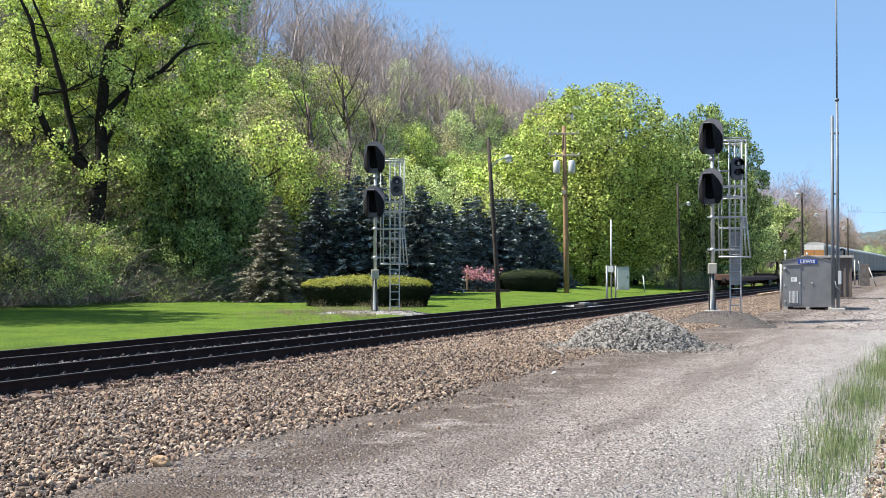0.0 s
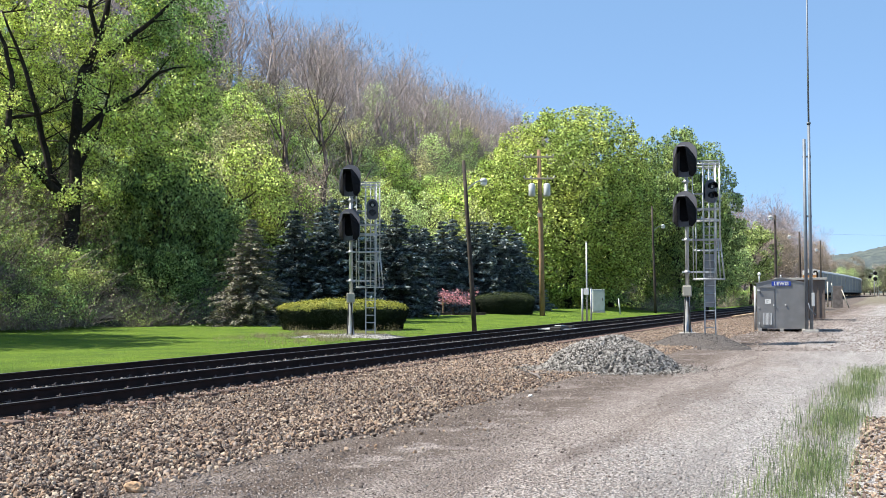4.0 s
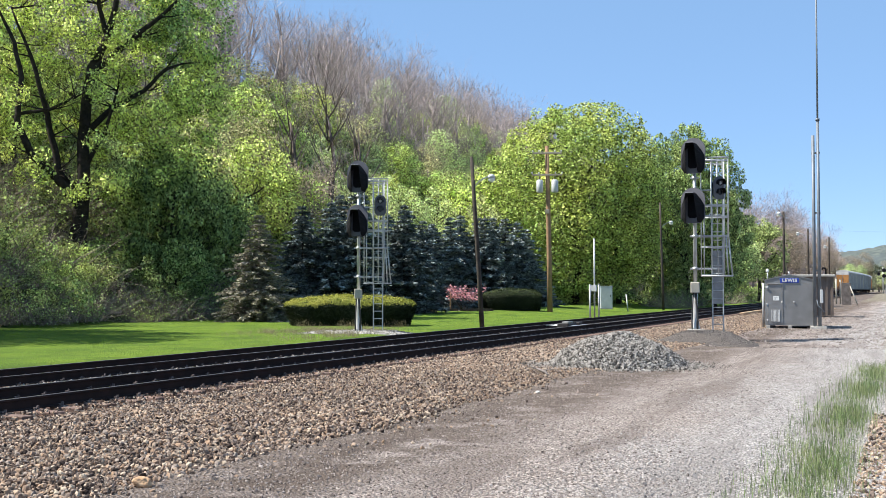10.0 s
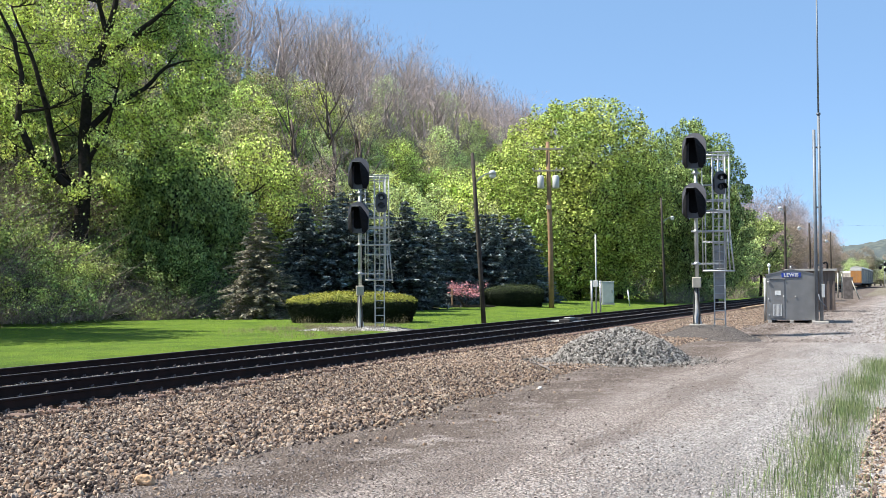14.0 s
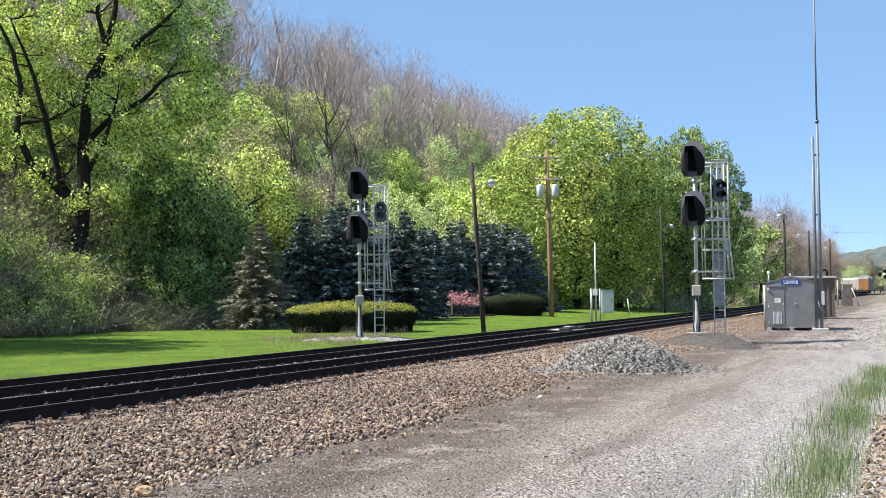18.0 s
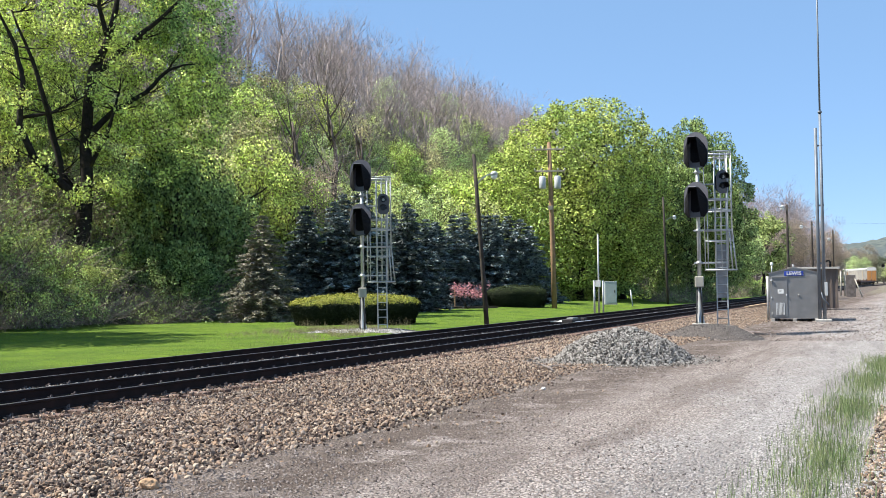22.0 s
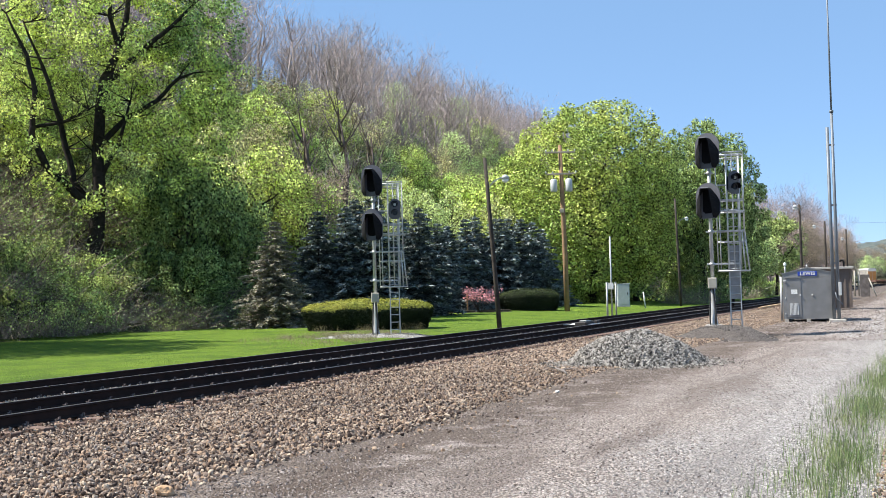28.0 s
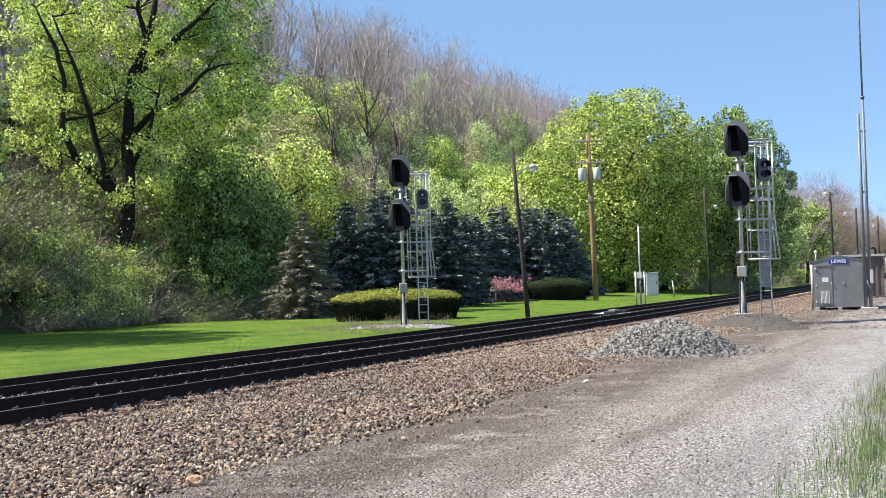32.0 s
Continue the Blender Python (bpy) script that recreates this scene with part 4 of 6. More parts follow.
def radio_mast():
    m = empty("radio_mast", pose(-3.90, 53.3, 0, 0, 0, 4), "slender galvanised radio mast beside the relay hut", "radio mast")
    b = NB()
    box(b, (-0.28, -0.25, -0.1), (0.42, 0.3, 0.10), 0.02)
    part("footing", b, M_CONC, m)
    b = NB()
    tube(b, (-0.09, 0, 0.1), (-0.09, 0, 8.7), 0.075, 0.07, 12)
    part("support_post", b, M_MASTSTEEL, m)
    b = NB()
    tube(b, (0.12, 0, 0.1), (0.12, 0, 9.4), 0.075, 0.06, 12)
    part("lower_tube", b, M_MASTSTEEL, m)
    b = NB()
    tube(b, (0.12, 0, 9.4), (0.12, 0, 15.6), 0.042, 0.034, 10)
    part("upper_tube", b, M_MASTSTEEL, m)
    b = NB()
    tube(b, (0.12, 0, 9.36), (0.12, 0, 9.46), 0.09, n=12)
    part("flange", b, M_MASTSTEEL, m)
    for z in (0.55, 2.6, 5.2, 7.9):
        b = NB()
        box(b, (-0.17, -0.03, z - 0.04), (0.2, 0.03, z + 0.04), 0.008)
        part("clamp", b, M_MASTSTEEL, m)
    b = NB()
    box(b, (0.14, -0.12, 1.15), (0.27, 0.05, 1.75), 0.01)
    part("switch_box", b, M_CAN, m)
    b = NB()
    pipe(b, [(0.0, -0.12, 1.3), (0.05, -0.16, 1.05), (0.17, -0.16, 0.9), (0.3, -0.12, 0.75)], 0.025, 6)
    part("crank", b, M_MASTSTEEL, m)


radio_mast()


def equipment_shed():
    s = empty("equipment_shed", pose(-5.95, 75.0, 0.12, 0, 0, 6), "brown ribbed steel shed with a flat pale roof", "shed")
    w, d, h = 1.42, 1.6, 2.45
    b = NB()
    box(b, (-w, 0, 0.0), (w, 2 * d, h), 0.01)
    part("body", b, M_SHED, s)
    for i in range(9):
        x = -w + 0.08 + i * 0.335
        b = NB()
        box(b, (x, -0.05, 0.0), (x + 0.12, 0.0, h - 0.02), 0.008)
        part("rib", b, M_SHED, s)
    for i in range(8):
        y = 0.15 + i * 0.4
        b = NB()
        box(b, (w, y, 0.0), (w + 0.05, y + 0.12, h - 0.02), 0.008)
        part("rib", b, M_SHED, s)
    b = NB()
    box(b, (-w - 0.16, -0.2, h), (w + 0.16, 2 * d + 0.2, h + 0.14), 0.015)
    part("roof", b, M_CONC, s, "pale flat roof slab")
    b = NB()
    pipe(b, [(1.05, 0.9, h + 0.14), (1.05, 0.9, h + 0.45), (1.0, 0.9, h + 0.55), (0.88, 0.9, h + 0.56), (0.82, 0.9, h + 0.46)], 0.06, 8)
    part("vent_pipe", b, M_BLACK, s)
    b = NB()
    tube(b, (-1.2, 0.6, h + 0.14), (-1.2, 0.6, h + 0.34), 0.05)
    part("vent_stub", b, M_GALV, s)


equipment_shed()


# ---- poles ----
def lamp_pole(at, h, lean, arm, label, arm_z=None, r=0.13, material=None):
    p = empty("lamp_pole", at, label, "lamp pole", "lamp poles")
    top = Vector((math.sin(radians(lean)) * h, 0, math.cos(radians(lean)) * h))
    b = NB()
    pipe(b, [(0, 0, -0.3), top * 0.3, top * 0.65, top], [r, r * 0.92, r * 0.82, r * 0.7], 12)
    part("pole", b, material or M_WOODPOLE, p, "weathered round timber pole")
    if arm:
        z = arm_z or h * 0.83
        base = top * (z / h)
        sx = 1 if arm > 0 else -1
        a = abs(arm)
        b = NB()
        pipe(b, [base, base + Vector((sx * a * 0.3, 0, 0.32)), base + Vector((sx * a * 0.65, 0, 0.5)), base + Vector((sx * a, 0, 0.55))], 0.035, 8)
        part("arm", b, M_GALV, p)
        b = NB()
        e = base + Vector((sx * a, 0, 0.55))
        pipe(b, [e + Vector((0, 0, 0.12)), e + Vector((0, 0, 0.05)), e + Vector((0, 0, -0.08))], [0.07, 0.16, 0.19], 12)
        part("lamp_head", b, M_CAN, p)
        b = NB()
        pipe(b, [e + Vector((0, 0, -0.081)), e + Vector((0, 0, -0.2)), e + Vector((0, 0, -0.27))], [0.16, 0.15, 0.05], 12)
        part("refractor", b, M_GLASSLAMP, p)
    return p


lamp_pole(pose(-18.62, 49.85, 0.0, 0, 0, 22), 8.05, -3.6, 0.85, "leaning dark timber pole with a curved street lamp arm", 6.55, 0.115)
lamp_pole(pose(-20.25, 100.0, 0.1, 0, 0, 20), 9.4, -1.5, 0.9, "grey timber pole with a lamp arm before the trees", 7.1, 0.12)
lamp_pole(pose(-9.5, 95.5, 0.0, 0, 0, 10), 8.1, 0, -0.35, "black timber lamp pole beside the yard", 7.4, 0.125)
lamp_pole(pose(-9.5, 119.2, 0.0, 0, 0, 8), 7.9, 0, -1.0, "dark timber pole with a round lamp", 6.9, 0.125)
lamp_pole(pose(-9.5, 151.0, 0.1, 0, 0, 8), 8.3, 0, -0.5, "slim timber pole with a lamp far along the yard", 6.6, 0.12)
lamp_pole(pose(-14.95, 95.0, -0.1, 0, 0, 0), 3.4, 0, 0, "short black post between the tracks", 0, 0.14, M_BLACK)


def transformer_pole():
    p = empty("utility_pole", pose(-24.48, 79.72, 0.25, 0, 0, 18), "tan timber utility pole with crossarms and two transformers", "utility pole")
    h = 12.1
    b = NB()
    pipe(b, [(0, 0, -0.4), (-0.05, 0, 4), (-0.12, 0, 8), (-0.2, 0, h)], [0.20, 0.185, 0.165, 0.14], 14)
    part("pole", b, M_TANPOLE, p, "treated pine pole")
    for z, w in ((11.55, 1.05), (9.95 + 0.0, 1.1)):
        b = NB()
        box(b, (-0.18 - w, -0.22, z - 0.06), (-0.18 + w, -0.12, z + 0.06), 0.01)
        part("crossarm", b, M_GREYWOOD, p)
        for x in (-1.0, -0.55, 0.55, 1.0):
            b = NB()
            pipe(b, [(-0.18 + x * w, -0.17, z + 0.06), (-0.18 + x * w, -0.17, z + 0.12), (-0.18 + x * w, -0.17, z + 0.22)], [0.03, 0.06, 0.03], 8)
            part("insulator", b, M_CAN, p)
    for x in (-0.62, 0.34 - 0.16 + 0.3):
        b = NB()
        pipe(b, [(x - 0.1, -0.28, 8.62), (x - 0.1, -0.28, 8.7), (x - 0.1, -0.28, 9.5), (x - 0.1, -0.28, 9.58)], [0.2, 0.25, 0.25, 0.15], 14)
        can = part("transformer", b, M_CAN, p, "grey cylindrical transformer can")
        b = NB()
        tube(b, (x - 0.1, -0.28, 9.58), (x - 0.1, -0.28, 9.85), 0.04)
        part("bushing", b, M_DARK, can)
    b = NB()
    box(b, (-0.35, -0.28, 7.1), (-0.02, -0.12, 7.4), 0.01)
    part("bracket_box", b, M_GREYWOOD, p)


M_GREYWOOD = mat("grey crossarm timber", (0.42, 0.36, 0.29), 0.9, color2=(0.33, 0.28, 0.22), scale=4)
transformer_pole()


def electric_cabinet():
    c = empty("electric_cabinet", pose(-22.6, 88.9, 0.2, 0, 0, 18), "pale grey metal cabinet on the lawn", "cabinet")
    b = NB()
    box(b, (-0.48, -0.3, 0.08), (0.48, 0.3, 1.82), 0.02)
    part("body", b, M_CAN, c)
    b = NB()
    box(b, (-0.52, -0.34, 0.0), (0.52, 0.34, 0.08))
    part("plinth", b, M_CONC, c)
    b = NB()
    box(b, (-0.51, -0.33, 1.82), (0.51, 0.33, 1.86), 0.01)
    part("lid", b, M_CAN, c)
    b = NB()
    box(b, (-0.42, -0.315, 0.2), (0.42, -0.302, 1.74), 0.004)
    dr = part("door", b, M_CAN, c)
    b = NB()
    box(b, (0.28, -0.36, 0.95), (0.33, -0.316, 1.15), 0.008)
    part("handle", b, M_DARK, dr)


electric_cabinet()


def steel_post(at, h, r, label, material, boxes=()):
    p = empty("post", at, label, "post", "posts")
    b = NB()
    tube(b, (0, 0, -0.2), (0, 0, h), r, n=10)
    part("shaft", b, material, p)
    b = NB()
    tube(b, (0, 0, h), (0, 0, h + 0.03), r * 1.25, n=10)
    part("cap", b, material, p)
    for lo, hi in boxes:
        b = NB()
        box(b, lo, hi, 0.01)
        part("meter_box", b, M_CAN, p)
    return p


steel_post(pose(-18.0, 67.9, 0.05), 4.85, 0.05, "tall slim galvanised post at the lawn's edge", M_GALV, (((-0.16, -0.16, 1.6), (0.16, -0.04, 2.0)),))
steel_post(pose(-18.12, 67.3, 0.05), 2.0, 0.06, "short galvanised post at the lawn's edge", M_GALV)
steel_post(pose(-17.78, 68.1, 0.05), 2.0, 0.05, "short galvanised post with a cable to the cabinet", M_GALV)
steel_post(pose(-21.0, 89.5, 0.25, 0, -6, 0), 1.1, 0.05, "small leaning white marker post on the lawn", M_WHITE)
steel_post(pose(-8.4, 145.7, 0.1), 3.0, 0.09, "pale square marker post far along the yard", M_BOXTAN)
steel_post(pose(-7.95, 145.9, 0.1), 2.9, 0.08, "second pale marker post far along the yard", M_BOXTAN)


def leaning_board():
    s = empty("leaning_board", pose(-6.45, 130.5, 0.1, 0, 0, 8), "weathered brown board propped by a pale strut", "sign board")
    b = NB()
    box(b, (-0.55, -0.05, 0), (0.45, 0.05, 2.4), 0.02)
    part("board", b, M_BOARD, s)
    b = NB()
    tube(b, (0.35, -0.15, 2.0), (1.05, -0.6, 0.0), 0.06, n=6)
    part("strut", b, M_BOXTAN, s)


leaning_board()


def switch_machine():
    s = empty("switch_machine", pose(-14.9, 51.6, -0.05, 0, 0, 0), "dark point motor with a grey cover between the tracks", "switch machine")
    b = NB()
    box(b, (-0.32, -0.95, 0.04), (0.22, 0.5, 0.24), 0.03)
    part("housing", b, M_DARK, s)
    b = NB()
    box(b, (-0.2, -0.6, 0.24), (0.15, 0.2, 0.31), 0.03)
    part("cover", b, M_ALU, s)
    b = NB()
    box(b, (0.1, 0.75, 0.02), (0.3, 1.25, 0.26), 0.03)
    part("detector", b, M_DARK, s)
    for y in (-0.5, 0.0, 0.9):
        b = NB()
        tube(b, (-1.0, y, 0.12), (1.0, y, 0.12), 0.025)
        part("rod", b, M_GALV, s)


switch_machine()


def timber_plank(at, ln, label):
    b = NB()
    box(b, (-0.13, 0, 0), (0.13, ln, 0.09), 0.012)
    ob = part("timber_plank", b, M_PLANK)
    ob.matrix_basis = at
    tagged(ob, label, "plank", "crossing planks")


timber_plank(pose(-11.35, 84.0, 0.0, 0, 0, 0.5), 9.5, "fresh tan timber lying beside the rail")
timber_plank(pose(-11.42, 94.0, 0.0, 0, 0, 0.8), 9.0, "second tan timber lying beside the rail")


# ---- plants ----
def leaf_quads(P, size, rng, facing=None, loose=0.7, flat=0.0, aspect=0.75):
    """A small diamond-shaped leaf at each place, turned at random."""
    n = len(P)
    T = turns(n, rng)
    u, v = T[:, :, 0].copy(), T[:, :, 1].copy()
    if facing is not None:
        nn = facing + rng.normal(0, loose, P.shape)
        nn /= np.linalg.norm(nn, axis=1)[:, None]
        u = np.cross(nn, T[:, :, 0])
        u /= np.linalg.norm(u, axis=1)[:, None]
        v = np.cross(nn, u)
    if flat:
        u[:, 2] *= 1 - flat
        v[:, 2] *= 1 - flat
        u /= np.linalg.norm(u, axis=1)[:, None]
        v /= np.linalg.norm(v, axis=1)[:, None]
    s = (size * rng.uniform(0.6, 1.35, n))[:, None]
    w = s * aspect
    V = np.stack([P - u * s * 0.5, P + v * w * 0.5, P + u * s * 0.5, P - v * w * 0.5], 1).reshape(-1, 3)
    return V, np.arange(n * 4).reshape(-1, 4)


def clump_points(clumps, per, rng, shell=0.55):
    """Places in the outer part of round clumps (x, y, z, radius)."""
    out = []
    for x, y, z, r in clumps:
        n = max(8, int(per * r * r))
        d = rng.normal(size=(n, 3))
        d /= np.linalg.norm(d, axis=1)[:, None]
        rad = r * (shell + (1 - shell) * rng.uniform(0, 1, n) ** 0.5) * rng.choice([1.0, 1.0, 1.0, 1.15, 0.8], n)
        d[:, 2] *= 0.85
        out.append(np.concatenate([np.array([x, y, z]) + d * rad[:, None], d], 1))
    out = np.concatenate(out)
    return out[:, :3], out[:, 3:]


def crown_clumps(rng, h, base, rx, n, rmin, rmax, low=-0.75, full=2.0):
    """Clumps filling a rounded crown from base to h."""
    c = []
    while len(c) < n:
        p = rng.uniform(-1, 1, 3)
        q = (math.hypot(p[0], p[1]) ** full + abs(p[2]) ** full) ** (1 / full)
        if q > 1 or q < 0.35:
            continue
        if p[2] < low:
            continue
        z = (base + h) / 2 + p[2] * (h - base) / 2
        w = rx * (1.0 if p[2] < 0 else 1 - 0.12 * p[2])
        c.append((p[0] * w, p[1] * w, z, rng.uniform(rmin, rmax)))
    return c


def shell_crown(seed, h, base, rx, n, leaf, material, full=2.6, gaps=0.22):
    """A dense rounded crown: leaves in a thick uneven shell, with holes."""
    rng = np.random.default_rng(seed)
    d = rng.normal(size=(n, 3))
    d /= np.linalg.norm(d, axis=1)[:, None]
    q = (np.hypot(d[:, 0], d[:, 1]) ** full + np.abs(d[:, 2]) ** full) ** (-1 / full)
    wave = np.zeros(n)
    for k, a in ((2.5, 0.06), (5.0, 0.06), (9.0, 0.045), (17.0, 0.035)):
        v = rng.normal(size=(3, 3)) * k
        ph = rng.uniform(0, 6.28, 3)
        wave += a * np.sin(d @ v[0] + ph[0]) * np.sin(d @ v[1] + ph[1]) + a * 0.6 * np.sin(d @ v[2] + ph[2])
    deep = rng.exponential(0.055, n)
    P = d * (q * (1 + wave - deep + np.where(rng.uniform(0, 1, n) < 0.05, rng.uniform(0, 0.05, n), 0)))[:, None]
    P = P * np.array([rx, rx, (h - base) / 2]) + np.array([0, 0, (h + base) / 2])
    v = rng.normal(size=(4, 3)) * 1.15
    hole = sum(np.sin(P @ v[i] + i) for i in range(4)) / 4
    keep = (hole > -gaps * 2.0) | (deep > 0.09)
    V, Fc = leaf_quads(P[keep], leaf, rng, d[keep], 1.0)
    return np_mesh("crown", V, Fc, material)


def branchy(bm, rng, p, d, ln, r, depth, spread=0.55, sides=4, up=0.18, kids=(2, 4)):
    """Limbs that fork and thin out."""
    pts, rad = [p], [r]
    for i in range(3):
        d = (d + Vector((rng.uniform(-1, 1), rng.uniform(-1, 1), rng.uniform(-1, 1))) * 0.14 + Vector((0, 0, up * 0.4))).normalized()
        p = p + d * ln / 3
        pts.append(p)
        rad.append(r * (1 - 0.22 * (i + 1)))
    pipe(bm, pts, rad, sides)
    if depth == 0:
        return
    for k in range(rng.randint(*kids)):
        i = rng.randint(1, 3)
        side = Vector((rng.uniform(-1, 1), rng.uniform(-1, 1), rng.uniform(-0.2, 0.6))).normalized()
        nd = (d + side * spread * rng.uniform(0.7, 1.5) + Vector((0, 0, up))).normalized()
        branchy(bm, rng, pts[i], nd, ln * rng.uniform(0.55, 0.8), rad[i] * 0.62, depth - 1, spread, max(3, sides - 1), up, kids)


def mesh_of(name, bm, material):
    me = bpy.data.meshes.new(name)
    bm.to_mesh(me)
    bm.free()
    me.materials.append(material)
    return me


def leafy_tree_kind(seed, h, base, rx, n, leaf, per, material, bark=None, rr=(1.0, 1.9), low=-0.75, full=2.0):
    """The three meshes of one kind of broad-leaved tree."""
    rng, rp = np.random.default_rng(seed), random.Random(seed)
    b = NB()
    pipe(b, [(0, 0, -0.6), (0.02 * h, 0, h * 0.2), (-0.01 * h, 0.02 * h, h * 0.45), (0, 0, h * 0.7)], [h * 0.02, h * 0.016, h * 0.012, h * 0.006], 8)
    trunk = mesh_of("trunk", b, bark or M_BARK)
    b = NB()
    for k in range(9):
        a = rp.uniform(0, 6.28)
        z = h * rp.uniform(0.2, 0.6)
        branchy(b, rp, Vector((0, 0, z)), Vector((math.cos(a), math.sin(a), rp.uniform(0.4, 1.1))).normalized(), rx * 0.75, h * 0.007, 2, 0.6, 5)
    limbs = mesh_of("branchwork", b, bark or M_BARK)
    P, face = clump_points(crown_clumps(rng, h, base, rx, n, *rr, low, full), per, rng)
    V, Fc = leaf_quads(P, leaf, rng, face, 1.1)
    return trunk, limbs, np_mesh("crown", V, Fc, material)


def bare_tree_kind(seed, h, spread=0.62, depth=5, slim=1.0, twigs=750, reach=0.11, bark=None):
    rp = random.Random(seed)
    b = NB()
    pts = [(0, 0, -0.6), (rp.uniform(-.2, .2), rp.uniform(-.2, .2), h * 0.25), (rp.uniform(-.4, .4), rp.uniform(-.4, .4), h * 0.5), (rp.uniform(-.5, .5), rp.uniform(-.5, .5), h * 0.72)]
    pipe(b, pts, [h * 0.013 * slim, h * 0.010 * slim, h * 0.008 * slim, h * 0.005 * slim], 6)
    trunk = mesh_of("trunk", b, bark or M_GREYBARK)
    b = NB()
    for k in range(11):
        a = rp.uniform(0, 6.28)
        f = rp.uniform(0.3, 0.72)
        p = Vector(pts[1]).lerp(Vector(pts[3]), (f - 0.25) / 0.47)
        branchy(b, rp, p, Vector((math.cos(a) * 0.8, math.sin(a) * 0.8, rp.uniform(0.6, 1.4))).normalized(), h * rp.uniform(0.15, 0.24), h * 0.0044 * slim, depth - 1, spread, 4, 0.25, (2, 3))
    branches = mesh_of("branchwork", b, bark or M_GREYBARK)
    # the outermost twigs, a haze of thin slips pointing up and out
    rng = np.random.default_rng(seed)
    P, face = clump_points([(*(rng.normal(0, reach, 2) * h), h * rng.uniform(0.12, 0.93), h * rng.uniform(0.06, 0.11)) for k in range(42)], twigs / 42 / (h * 0.085) ** 2, rng, 0.2)
    n = len(P)
    d = face * 0.8 + np.array([0, 0, 0.9]) + rng.normal(0, 0.35, (n, 3))
    d /= np.linalg.norm(d, axis=1)[:, None]
    s = np.cross(d, rng.normal(size=(n, 3)))
    s /= np.linalg.norm(s, axis=1)[:, None]
    ln = (h * 0.05 * rng.uniform(0.5, 1.4, n))[:, None]
    w = 0.0011 * h
    V = np.stack([P - s * w, P + s * w, P + d * ln + s * w * 0.4, P + d * ln - s * w * 0.4], 1).reshape(-1, 3)
    return trunk, branches, np_mesh("twigwork", V, np.arange(n * 4).reshape(-1, 4), M_TWIG)


def plant(kind, meshes, x, y, turn, size, label, category, group="", z=None, wide=1.0):
    at = pose(x, y, float(land(x, y)) if z is None else z, 0, 0, turn) @ Matrix.Diagonal((size * wide, size * wide, size, 1))
    e = empty(kind, at, label, category, group)
    for me in meshes:
        piece = mesh_part(me.name.split(".")[0], me, e)
        if not me.name.startswith("trunk"):
            tagged(piece, kind="stuff")
    return e


PR = random.Random(21)
KIND_A = leafy_tree_kind(1, 11, 1.6, 4.2, 150, 0.21, 200, M_LEAF, rr=(0.35, 0.95))
KIND_B = leafy_tree_kind(2, 10, 1.2, 3.6, 125, 0.20, 180, M_LEAFY, rr=(0.35, 0.9))
KIND_C = leafy_tree_kind(3, 9, 0.4, 3.9, 120, 0.20, 200, M_LEAFD, rr=(0.35, 1.0))
KIND_THIN = leafy_tree_kind(4, 12, 3.5, 3.6, 50, 0.22, 75, M_LEAFY, M_GREYBARK, rr=(0.7, 1.5))
KIND_BIG = leafy_tree_kind(5, 20.0, -0.8, 8.3, 20, 0.27, 60, M_LEAF, rr=(0.35, 0.85), low=-0.93)[:2] + (shell_crown(5, 19.6, -0.6, 8.2, 60000, 0.22, M_LEAFBIG, 2.2), leafy_tree_kind(7, 20.4, -0.6, 8.6, 620, 0.22, 240, M_LEAFBIG, rr=(0.35, 0.85), low=-0.9, full=2.2)[2])
KIND_BIGD = (KIND_BIG[0], KIND_BIG[1], leafy_tree_kind(8, 20.3, -0.8, 8.3, 900, 0.24, 190, M_LEAFD, rr=(0.4, 0.95), low=-0.93, full=2.1)[2])
KIND_MID = leafy_tree_kind(9, 11, 0.8, 4.2, 130, 0.24, 150, M_LEAFMID, rr=(0.4, 1.1))
BARE = [bare_tree_kind(30 + i, 13, 0.66, 5, 1.1) for i in range(4)]
TALLBARE = [bare_tree_kind(44 + i, 20, 0.6, 5, 0.6, 3200, 0.095) for i in range(3)]
KIND_VALLEY = [leafy_tree_kind(14 + i, 10, 0.6, 4.2, 60, 0.5, 60, M_VALLEY, M_GREYBARK, rr=(0.6, 1.3)) for i in range(2)]
DARKBARE = [bare_tree_kind(60 + i, 14, 0.75, 5, 1.15, 500, 0.12, M_DARKLIMB) for i in range(2)]
KIND_BUD = leafy_tree_kind(6, 14, 2.5, 4.0, 75, 0.20, 90, M_BUD, M_GREYBARK, rr=(0.7, 1.5))
KIND_OLIVE = leafy_tree_kind(10, 12, 2.0, 3.7, 85, 0.20, 85, M_OLIVE, M_GREYBARK, rr=(0.5, 1.2))


